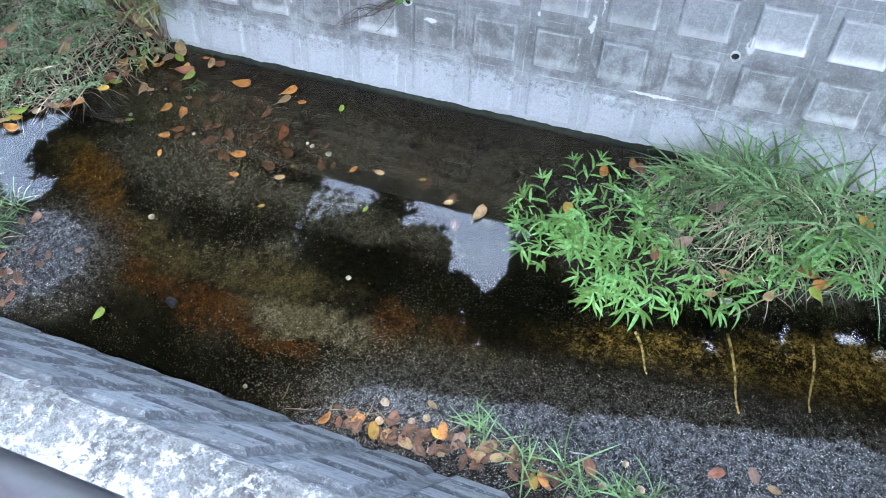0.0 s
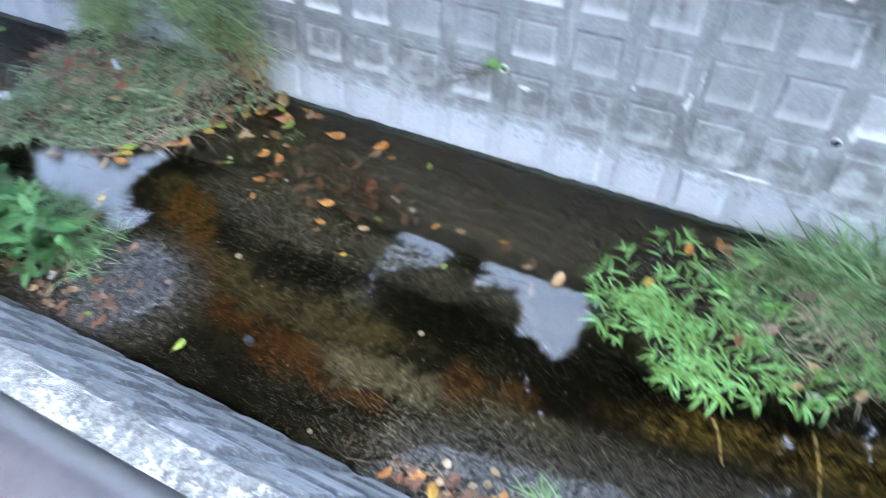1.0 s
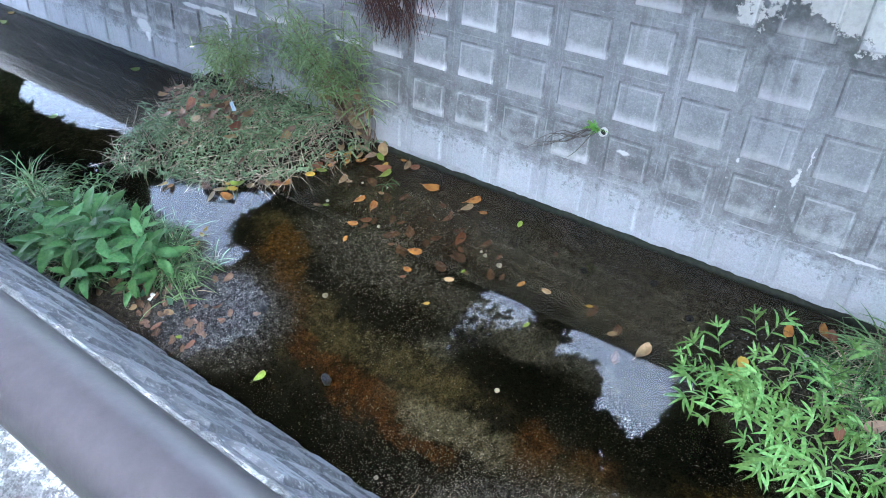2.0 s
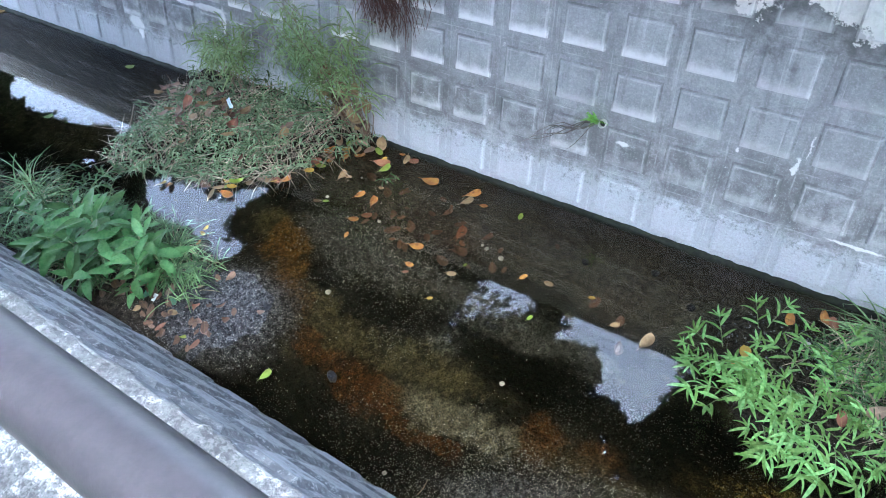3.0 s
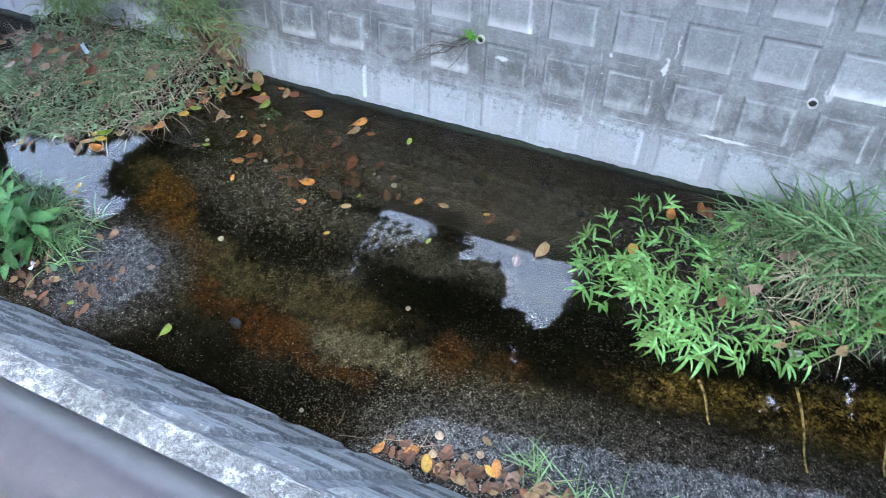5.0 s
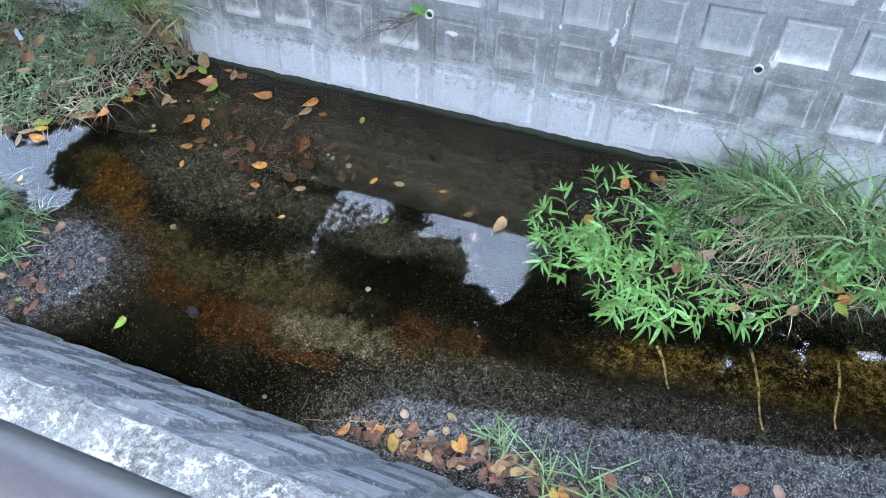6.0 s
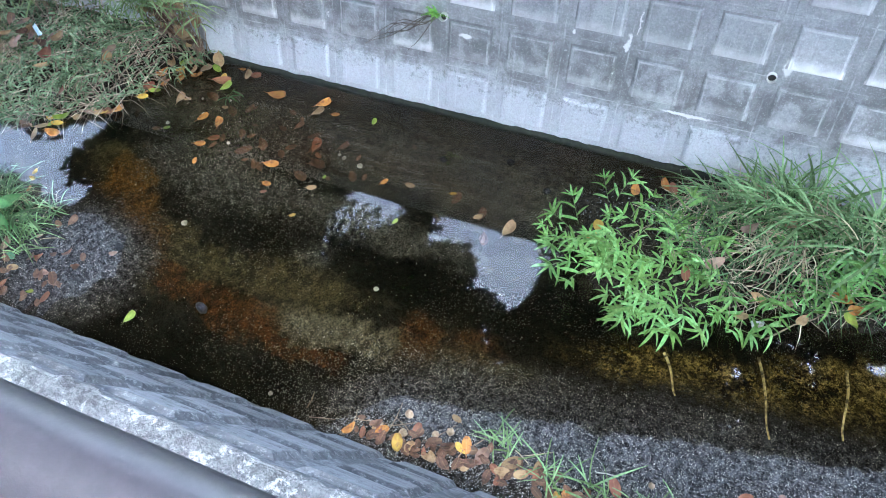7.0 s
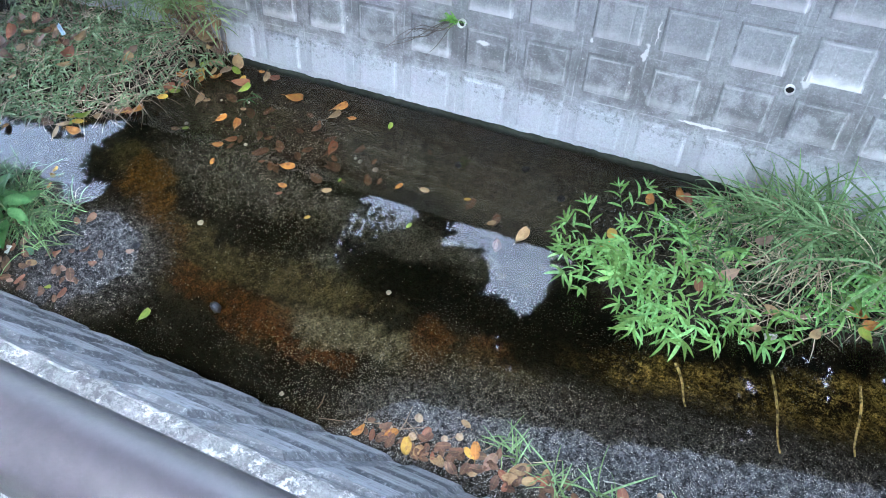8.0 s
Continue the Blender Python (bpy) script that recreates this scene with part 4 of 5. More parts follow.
def sprig(leaves, length, rise, bend, step, whorl, label, spread=55):
    """A creeping shoot: a thin stem with alternate leaves and a star of leaves at its tip."""
    root = tagged(new("herb_sprig"), label, "plant")
    pts, p, a = [], Vector((0, 0, 0)), rise
    n = 8
    for i in range(n + 1):
        pts.append(p.copy())
        p = p + Vector((math.cos(radians(a)), 0, math.sin(radians(a)))) * (length / n)
        a -= bend / n
    b = Build()
    b.tube(pts, 0.0022, 0.0012, 5)
    link("stem", b.mesh("stem", stem_mat), root)
    side = 1
    k = step
    while k < length * 0.97:
        i = min(n - 1, int(k / length * n))
        q = pts[i].lerp(pts[i + 1], k / length * n - i)
        size = 0.75 + 0.35 * rng.random()
        link("leaf", rng.choice(leaves), root, aim(q, side * rng.uniform(spread * 0.7, spread * 1.25), rng.uniform(0, 40), rng.uniform(-25, 25)) @ Matrix.Diagonal((size, size, size, 1)))
        side = -side
        k += step * rng.uniform(0.7, 1.2)
    for j in range(whorl):
        size = 0.7 + 0.4 * rng.random()
        link("leaf", rng.choice(leaves), root, aim(pts[-1], -80 + 160 * j / max(1, whorl - 1) + rng.uniform(-15, 15), rng.uniform(-5, 40), rng.uniform(-30, 30)) @ Matrix.Diagonal((size, size, size, 1)))
    return root


def plant_out(kinds, spots, group, lo=0.8, hi=1.2, sink=0.004):
    """Copies of the shoots at (x, y, heading), the first of each kind moved to its own place."""
    used = set()
    for x, y, heading in spots:
        i = rng.randrange(len(kinds))
        s = rng.uniform(lo, hi)
        m = Matrix.Translation((x, y, max(bed(x, y), -0.02) - sink)) @ Matrix.Rotation(radians(heading), 4, "Z") @ Matrix.Rotation(radians(rng.uniform(-14, 14)), 4, "X")
        if i not in used:
            used.add(i)
            kinds[i].matrix_basis = m @ Matrix.Scale(s, 4)
            tagged(kinds[i], group=group)
            first = kinds[i]
        else:
            ob = copy_thing(kinds[i], m)
            ob.scale = (s, s, s)


herbs = [sprig(HERB, L, r, bd, 0.036, w, "bright green creeping herb with narrow pointed leaves") for L, r, bd, w in ((0.15, 45, 40, 5), (0.2, 50, 70, 4), (0.12, 35, 30, 6), (0.18, 75, 40, 5), (0.11, 25, 15, 6), (0.2, 38, 45, 4))]
spots = []
# rim of the downstream island that faces the walkway
RIM = ((-0.34, 1.84), (-0.27, 1.70), (-0.16, 1.62), (0.0, 1.58), (0.15, 1.57), (0.32, 1.58), (0.46, 1.66), (0.60, 1.77), (0.74, 1.86), (0.92, 2.0))
for i in range(52):
    u, k = rng.random() * 8.999, rng.uniform(0.0, 0.3)
    (x0, y0), (x1, y1) = RIM[int(u)], RIM[int(u) + 1]
    x, y = x0 + (x1 - x0) * (u - int(u)), y0 + (y1 - y0) * (u - int(u))
    out = math.degrees(math.atan2(y - 1.95, x - 0.35))
    spots.append((x + (0.35 - x) * k, y + (1.95 - y) * k, out + rng.uniform(-65, 65)))
# its inner part, thinner towards the wall
for i in range(36):
    spots.append((rng.uniform(-0.22, 0.42), rng.uniform(1.66, 1.98), rng.uniform(150, 340)))
for i in range(16):
    spots.append((rng.uniform(-0.12, 0.36), rng.uniform(1.8, 2.04), rng.uniform(0, 360)))
for i in range(14):
    spots.append((rng.uniform(0.55, 1.0), rng.uniform(1.84, 2.06), rng.uniform(200, 360)))
spots += [(-0.33, 1.88, 160), (-0.30, 1.92, 120), (-0.20, 2.06, 110), (-0.17, 2.08, 60), (-0.34, 1.80, 190), (0.96, 1.98, 330), (1.08, 2.02, 350), (1.12, 2.1, 20)]
plant_out(herbs, spots, "creeping herbs on the grassy island", 0.6, 0.98)

dulls = [sprig(DULL, L, r, bd, 0.024, w, "dull green matted herb with narrow leaves") for L, r, bd, w in ((0.2, 45, 55, 4), (0.16, 60, 60, 5), (0.25, 35, 50, 4), (0.13, 70, 50, 5))]
spots = []
while len(spots) < 135:
    x, y = rng.uniform(-4.05, -2.65), rng.uniform(1.4, 2.36)
    k = island_in(x, y)
    if k > 0.07 and rng.random() < (1.0 if k < 0.3 else 0.75) * (0.45 if -3.95 < x < -3.55 and k > 0.12 else 1.0):
        spots.append((x, y, rng.uniform(0, 360)))
plant_out(dulls, spots, "matted herbs on the island by the wall", 0.75, 1.15, -0.015)

spots = [(-3.0 + rng.uniform(-0.3, 0.22), 0.95 + rng.uniform(-0.2, 0.14), rng.uniform(0, 360)) for i in range(18)]
spots += [(-3.8 + rng.uniform(-0.5, 0.35), 1.08 + rng.uniform(-0.15, 0.08), rng.uniform(20, 160)) for i in range(14)]
bank_herbs = [sprig(BANK, L, r, bd, 0.03, w, "green herb shoot at the edge of the bank") for L, r, bd, w in ((0.24, 65, 60, 4), (0.3, 50, 70, 4), (0.18, 70, 40, 5))]
plant_out(bank_herbs, spots, "herbs on the bank below the walkway")


def broad_shoot(height, count):
    root = tagged(new("broadleaf_plant"), "bushy plant with broad glossy dark green leaves", "plant")
    b = Build()
    pts = [Vector((0.03 * math.sin(i), 0.02 * i, height * i / 5)) for i in range(6)]
    b.tube(pts, 0.006, 0.003, 6)
    link("stem", b.mesh("stem", stem_mat), root)
    for j in range(count):
        k = 0.35 + 0.65 * j / (count - 1)
        i = min(4, int(k * 5))
        q = pts[i].lerp(pts[i + 1], k * 5 - i)
        s = rng.uniform(0.75, 1.1)
        link("leaf", rng.choice(BROAD), root, aim(q, j * 137.5 + rng.uniform(-20, 20), 46 * k ** 2 - 6 + rng.uniform(-14, 14), rng.uniform(-15, 15)) @ Matrix.Diagonal((s, s, s, 1)))
    return root


shoots = [broad_shoot(0.24, 17), broad_shoot(0.17, 14), broad_shoot(0.29, 19)]
plant_out(shoots, [(-3.02, 0.86, 0), (-3.2, 0.95, 80), (-3.28, 0.8, 200), (-2.9, 0.75, 300), (-3.5, 0.9, 40), (-3.1, 0.72, 140), (-3.45, 1.05, 220), (-2.86, 0.9, 10), (-3.7, 0.8, 100), (-3.05, 1.0, 180), (-3.35, 0.68, 60), (-3.6, 0.66, 250), (-3.16, 0.80, 320)], "broadleaf plants on the bank", 0.85, 1.15)


def blade_set(name, mat, width, shapes):
    out = []
    for L, droop in shapes:
        b = Build()
        b.blade(Matrix.Identity(4), L, width, droop, 7, 0.35, 0.5)
        out.append(b.mesh(name, mat))
    return out


GREEN_BLADES = blade_set("blade", grass_green, 0.0085, ((0.3, 0.8), (0.3, 1.3), (0.3, 1.7), (0.3, 2.2)))
BROAD_BLADES = blade_set("blade", grass_green, 0.0108, ((0.3, 0.6), (0.3, 1.1), (0.3, 1.6), (0.3, 2.1)))
DRY_BLADES = blade_set("dry_blade", straw, 0.0045, ((0.3, 0.8), (0.3, 1.4), (0.3, 2.0)))


def grass_tuft(count, lo, hi, lean, label="tuft of long arching green grass", dry=12, blades=GREEN_BLADES, fan=(0, 360)):
    root = tagged(new("grass_tuft"), label, "grass")

    def put(name, meshes, L, pitch):
        s = L / 0.3
        w = rng.uniform(0.75, 1.25)
        m = aim((rng.gauss(0, 0.03), rng.gauss(0, 0.03), 0), rng.uniform(*fan), pitch, rng.uniform(-40, 40))
        link(name, rng.choice(meshes), root, m @ Matrix.Diagonal((s, w, s, 1)))

    for i in range(count):
        put("blade", blades, rng.uniform(lo, hi), rng.uniform(lean, 78))
    for i in range(dry):
        put("dry_blade", DRY_BLADES, rng.uniform(lo, hi) * 0.9, rng.uniform(10, 60))
    return root


# fine grass combed over to one side, then coarse upright grass
combed = [grass_tuft(44, 0.2, 0.36, 15, "tuft of fine grass combed over to one side", 7, GREEN_BLADES, (120, 250)), grass_tuft(40, 0.16, 0.30, 20, "low tuft of fine arching grass", 9, GREEN_BLADES, (90, 280))]
plant_out(combed, [(0.26, 2.16, 0), (0.36, 2.12, 10), (0.46, 2.17, -15), (0.55, 2.10, 5), (0.62, 2.17, -5), (0.38, 2.20, 20), (0.52, 2.22, -20), (0.68, 2.10, 10), (0.76, 2.16, 0)], "combed grass tufts on the island", 0.8, 1.1)
tufts = [grass_tuft(26, 0.2, 0.42, 42, dry=7, blades=BROAD_BLADES), grass_tuft(26, 0.16, 0.36, 22, dry=9, blades=BROAD_BLADES), grass_tuft(20, 0.26, 0.46, 50, dry=4, blades=BROAD_BLADES)]
plant_out(tufts, [(0.70, 2.20, 0), (0.80, 2.10, 60), (0.88, 2.18, 120), (0.95, 2.08, 200), (1.02, 2.18, 260), (1.12, 2.12, 320), (1.2, 2.2, 30), (0.62, 2.24, 90), (1.3, 2.15, 150), (0.5, 2.26, 10), (0.86, 2.02, 300)], "grass tufts on the island", 0.8, 1.1)
dry_tufts = [grass_tuft(5, 0.2, 0.35, 20, label="flattened tuft of straw-coloured grass", dry=42)]
plant_out(dry_tufts, [(0.5, 1.96, 0), (0.6, 2.0, 90), (0.45, 2.04, 200), (-3.75, 1.85, 20), (-3.6, 1.95, 120), (-3.8, 2.0, 250), (-3.2, 0.72, 0), (-3.4, 0.7, 60)], "withered grass", 0.7, 0.95)
fine = [grass_tuft(17, 0.10, 0.2, 25, label="small tuft of thin green grass", dry=3), grass_tuft(9, 0.12, 0.26, 55, label="sparse upright grass seedling", dry=0)]
plant_out(fine, [(-0.24, 0.80, 0), (-0.10, 0.76, 40), (-0.06, 0.72, 90), (0.08, 0.77, 130), (0.14, 0.74, 200), (0.27, 0.74, 250), (0.32, 0.72, 10), (-0.32, 0.84, 20), (0.4, 0.76, 70), (-2.72, 0.95, 0), (-2.78, 1.02, 60), (-2.85, 0.92, 110), (-2.7, 0.86, 200), (-2.9, 1.12, 30), (-2.82, 1.16, 90), (-4.35, 1.05, 0), (-4.5, 0.95, 60), (-4.2, 1.1, 100), (-4.6, 1.0, 200), (-4.4, 0.85, 300), (-4.05, 1.12, 10), (-3.9, 1.2, 50)], "small grass tufts on gravel and banks", 0.45, 0.8)


bank_tufts = [grass_tuft(34, 0.2, 0.42, 25, "tuft of long pale grass on the bank", 14)]
plant_out(bank_tufts, [(-4.30, 1.0, 0), (-4.5, 1.05, 90), (-4.15, 0.92, 200), (-2.86, 0.98, 60), (-2.98, 1.08, 150)], "long grass on the bank", 0.6, 0.9)


def tall_weed(height):
    root = tagged(new("tall_weed"), "tall thin-stemmed weed with drooping narrow leaves against the wall", "plant")
    fol = Build()
    for j in range(4):
        lean = Vector((rng.uniform(-0.22, 0.22), rng.uniform(-0.10, 0.05), 0))
        h = height * rng.uniform(0.6, 1.0)
        pts = [Vector((rng.gauss(0, 0.02), 0, 0)) + lean * (k / 6) ** 1.6 + Vector((0, 0, h * k / 6)) for k in range(7)]
        s = Build()
        s.tube(pts, 0.003, 0.0012, 5)
        for q in range(25):
            k = rng.uniform(0.35, 1) ** 0.7
            i = min(5, int(k * 6))
            at = pts[i].lerp(pts[i + 1], k * 6 - i)
            tw = aim(at, rng.uniform(0, 360), rng.uniform(5, 55), rng.uniform(-40, 40))
            if q % 3 == 0:
                side = tw @ Vector((0.09, 0, 0.02))
                fol.tube([at, side], 0.0012, 0.0006, 3)
                tw = aim(side, rng.uniform(0, 360), rng.uniform(0, 45))
            fol.blade(tw, rng.uniform(0.08, 0.14), 0.0085, rng.uniform(0.4, 1.3), 4, 0.3, 0.2)
        link("stem", s.mesh("stem", twig_mat), root, label="thin brown stem")
    tagged(link("foliage", fol.mesh("foliage", weed_green), root), kind="stuff")
    return root


weeds = [tall_weed(0.8), tall_weed(0.95), tall_weed(0.55)]
first = set()
for i, x, y, lean, turn, size in ((0, -2.64, 2.34, 2, 0, 1.1), (1, -2.70, 2.36, 12, 20, 1.05), (1, -2.68, 2.37, 24, -10, 1.1), (0, -2.72, 2.35, 32, 160, 1.15), (1, -2.66, 2.36, 18, 100, 1.15), (0, -2.76, 2.34, 7, 200, 1.1), (1, -2.80, 2.38, 28, 60, 1.0), (0, -2.88, 2.38, 20, 300, 1.0), (1, -2.62, 2.35, 6, 240, 1.05), (2, -2.78, 2.30, 10, 80, 0.9), (2, -3.70, 2.26, -4, 0, 1.0), (2, -3.60, 2.24, 6, 90, 0.95), (2, -3.80, 2.28, 10, 180, 0.85), (2, -3.50, 2.27, 12, 30, 0.95), (2, -3.64, 2.30, -8, 250, 1.05)):
    m = Matrix.Translation((x, y, max(bed(x, y), 0.0) - 0.01)) @ Matrix.Rotation(radians(-lean), 4, "Y") @ Matrix.Rotation(radians(turn), 4, "Z")
    if i in first:
        copy_thing(weeds[i], m).scale = (size, size, size)
    else:
        first.add(i)
        weeds[i].matrix_basis = m @ Matrix.Scale(size, 4)
        tagged(weeds[i], group="tall weeds against the wall")


def hanging_roots():
    b = Build()
    for i in range(240):
        x = -2.58 + rng.gauss(0, 0.16)
        bottom = 0.58 + 0.5 * abs(x + 2.48) + rng.random() ** 1.3 * 0.28
        lean = rng.random()
        pts = []
        for k in range(8):
            s = 1.55 - (1.55 - bottom / math.cos(BATTER)) * k / 7
            pts.append(far_point(x + 0.035 * math.sin(k * 1.7 + i * 2.3) + 0.09 * (k / 7) ** 2 * math.sin(i * 2.1 + lean), s, 0.02 + 0.09 * math.sin(math.pi * min(1, k / 7 + 0.15)) * rng.uniform(0.5, 1)))
        b.tube(pts, 0.0045, 0.0012, 4)
    return b.mesh("hanging_roots", root_mat)


tagged(link("hanging_roots", hanging_roots()), "reddish brown matted roots hanging down the wall", "roots", kind="stuff")


def fern():
    root = tagged(new("fern"), "small bright green fern growing from a weep pipe", "fern")
    root.matrix_basis = Matrix.Translation(far_point(-1.215, 0.52, 0.012))
    b = Build()
    for i in range(11):
        yaw, up, L = rng.uniform(180, 360), rng.uniform(5, 88), rng.uniform(0.05, 0.085)
        m = aim((rng.gauss(0, 0.008), -0.01, rng.gauss(0, 0.008)), yaw, up, rng.uniform(-30, 30))
        for k in range(7):
            s = k / 7
            for side in (-1, 1):
                b.blade(m @ aim((L * s, 0, -L * s * s * 0.3), side * 62, 5), 0.022 * (1.1 - s), 0.008, 0.3, 3, 0.2, 0.3)
    link("fronds", b.mesh("fronds", fern_green), root)
    for i in range(9):
        b = Build()
        pts = [far_point(-1.20, 0.515, 0.008)]
        u = rng.uniform(0.4, 1.0)
        far_x, far_s = -1.2 - 0.46 * u, 0.515 - 0.26 * u + rng.gauss(0, 0.022)
        if i < 2:
            far_x, far_s = -1.2 - rng.uniform(0.1, 0.3), 0.36 + rng.uniform(-0.12, 0.1)
        for k in range(1, 8):
            s = k / 7
            pts.append(far_point(-1.2 + (far_x + 1.2) * s + 0.014 * math.sin(5 * s + i), 0.515 + (far_s - 0.515) * s ** 1.2 + 0.022 * math.sin(7 * s + 0.4 * i), 0.006 + 0.012 * rng.random()))
        b.tube([q - far_point(-1.215, 0.52, 0.012) for q in pts], 0.0034, 0.0012, 5)
        link("dry_root", b.mesh("dry_root", grey_root_mat), root, label="dry grey root")


fern()


def mat_of(name, count, place, lo, hi, width, up, rise, mat, label, category):
    """Growth too fine to count: many short blades over a piece of ground, in one mesh."""
    b = Build()
    for i in range(count):
        x, y, thick = place()
        z = max(bed(x, y), 0.0) + thick * rng.random()
        L = rng.uniform(lo, hi)
        b.blade(aim((x, y, z), rng.uniform(0, 360), rng.uniform(*up), rng.uniform(-50, 50)), L, width * rng.uniform(0.7, 1.2), rng.uniform(*rise), 3, 0.3, 0.3)
    tagged(link(name, b.mesh(name, mat)), label, category, kind="stuff")


def on_far_island():
    while True:
        x, y = rng.uniform(-4.15, -2.55), rng.uniform(1.38, 2.36)
        k = island_in(x, y)
        if x < -3.8 and y > 2.15:
            continue
        if k > 0.02 and x + 0.5 * y < -1.70 and noise.noise(Vector((x * 6, y * 6, 3))) > -0.28:
            return x, y, 0.02 + 0.15 * min(k, 0.3)


def on_bank():
    while True:
        x, y = rng.uniform(-4.9, -2.72), rng.uniform(0.62, 1.3)
        if x > -3.1 and y < 0.86:
            continue
        if bed(x, y) > 0.012 + 0.03 * noise.noise(Vector((x * 5, y * 5, 9))):
            return x, y, 0.02


def on_grass_island():
    while True:
        a, k = rng.uniform(0, 6.283), rng.random() ** 0.5
        x, y = 0.55 + 0.55 * k * math.cos(a), 2.02 + 0.28 * k * math.sin(a)
        if y < 2.34:
            return x, y, 0.05


mat_of("matted_growth", 2100, on_far_island, 0.045, 0.095, 0.0115, (-20, 50), (0.2, 1.2), mat_green, "grey-green mat of fine trailing herbs", "plants")
mat_of("matted_straw", 1500, on_far_island, 0.08, 0.26, 0.005, (-8, 25), (-0.2, 0.6), mat_straw, "tangled dry brown stems in the matted herbs", "plants")
mat_of("bank_grass", 2600, on_bank, 0.05, 0.15, 0.006, (10, 85), (0.2, 1.4), under_green, "fine green grass covering the bank", "grass")
mat_of("undergrowth", 1000, on_grass_island, 0.05, 0.13, 0.006, (0, 70), (0.2, 1.2), under_green, "short green undergrowth between the grass tufts", "grass")
mat_of("dry_undergrowth", 700, on_grass_island, 0.06, 0.2, 0.004, (-5, 30), (-0.2, 0.6), mat_straw, "dry straw lying between the grass tufts", "grass")

# ---------------------------------------------------------------- fallen leaves and litter
def oval_leaf(name, length, width, curl, twist, mat, tip=1.0):
    b = Build()
    n, k = 12, 5
    for i in range(n + 1):
        s = i / n
        w = width * 0.5 * math.sin(math.pi * (0.03 + 0.94 * s) ** tip) ** 0.5
        for j in range(k):
            u = (j / (k - 1) - 0.5) * 2
            b.v.append((length * (s - 0.5), w * u, curl * length * ((s - 0.5) ** 2 * 1.6 + 0.22 * u * u) + twist * u * (s - 0.5) * width))
    b.f = [(i * k + j, (i + 1) * k + j, (i + 1) * k + j + 1, i * k + j + 1) for i in range(n) for j in range(k - 1)]
    m = Matrix.Translation((-length * 0.5, 0, curl * length * 0.4))
    b.tube([m @ Vector((0, 0, 0)), m @ Vector((-0.012, 0.001, 0.002)), m @ Vector((-0.022, 0.003, 0.0))], 0.0011, 0.0008, 4)
    return b.mesh(name, mat)


SHAPES = ((0.085, 0.050, 0.10, 0.1, 1.15), (0.095, 0.052, 0.20, 0.25, 1.3), (0.075, 0.044, 0.05, 0.0, 1.0), (0.088, 0.054, 0.45, -0.3, 1.1))
LEAF = {k: [oval_leaf("fallen_leaf", *s[:4], m, s[4]) for s in SHAPES] for k, m in FALLEN.items()}
WORDS = {"orange": "orange fallen leaf", "yellow": "yellow fallen leaf", "brown": "curled brown dead leaf", "pink": "dry pinkish-grey fallen leaf", "red": "reddish brown fallen leaf", "green": "fresh yellowish green fallen leaf", "tan": "tan fallen leaf", "sunk": "dark sunken leaf", "teal": "bluish green fallen leaf"}


def drop(kind, x, y, where, size=1.0, heading=None, flat=True, lift=0.0):
    h = rng.uniform(0, 360) if heading is None else heading
    ground = bed(x, y)
    if where == "sunk":
        z, what = ground + 0.012, "lying under the water"
    elif ground < 0.0:
        z, what = 0.0025, "floating on the still water"
    else:
        z, what = ground + 0.006, "lying on the " + where
    tilt = 3 if flat else 22
    ob = link("fallen_leaf", LEAF[kind][rng.randrange(2 if flat else 4)] if not (flat and size < 0.7) else LEAF[kind][2], None,
              Matrix.Translation((x, y, z + lift)) @ Euler((radians(rng.uniform(-tilt, tilt)), radians(rng.uniform(-tilt, tilt)), radians(h))).to_matrix().to_4x4() @ Matrix.Diagonal((size, size, size, 1)))
    tagged(ob, WORDS[kind] + " " + what, "leaf", "fallen leaves")


# kind, place, size, heading
for kind, x, y, size, h in (
        ("orange", -2.08, 2.21, 1.15, 8), ("orange", -1.80, 2.23, 0.95, 50), ("tan", -1.80, 2.165, 0.85, 60), ("orange", -1.70, 2.18, 0.6, 15), ("green", -1.48, 2.20, 0.62, 105),
        ("orange", -2.39, 1.94, 0.8, 65), ("orange", -2.28, 1.93, 0.85, 112), ("orange", -2.30, 1.77, 0.72, 22), ("orange", -2.26, 1.66, 0.55, 110), ("orange", -1.86, 1.77, 0.92, 12),
        ("orange", -1.82, 1.65, 0.65, 0), ("red", -1.81, 1.60, 0.45, 30), ("tan", -1.59, 1.70, 0.68, 20), ("green", -1.56, 1.78, 0.3, 80), ("orange", -1.26, 1.85, 0.58, 60),
        ("tan", -1.13, 1.87, 0.66, 0), ("yellow", -0.91, 1.89, 0.42, 20), ("yellow", -1.60, 1.52, 0.42, 40), ("green", -1.11, 1.65, 0.45, 70), ("tan", -0.75, 1.80, 0.6, 40),
        ("tan", -0.59, 1.78, 0.98, 75), ("tan", -2.31, 2.04, 0.5, 10), ("tan", -2.59, 2.02, 0.85, 95), ("tan", -2.55, 2.03, 0.6, 20), ("green", -2.54, 1.81, 0.5, 30), ("orange", -2.37, 2.33, 0.5, 10),
        ("green", -2.03, 0.775, 0.72, 80), ("green", -4.92, 2.24, 0.95, 20), ("green", -6.8, 2.2, 1.0, 0), ("green", -5.0, 1.55, 0.8, 40), ("yellow", -6.9, 2.33, 0.9, 10)):
    drop(kind, x, y, "water", size, h)
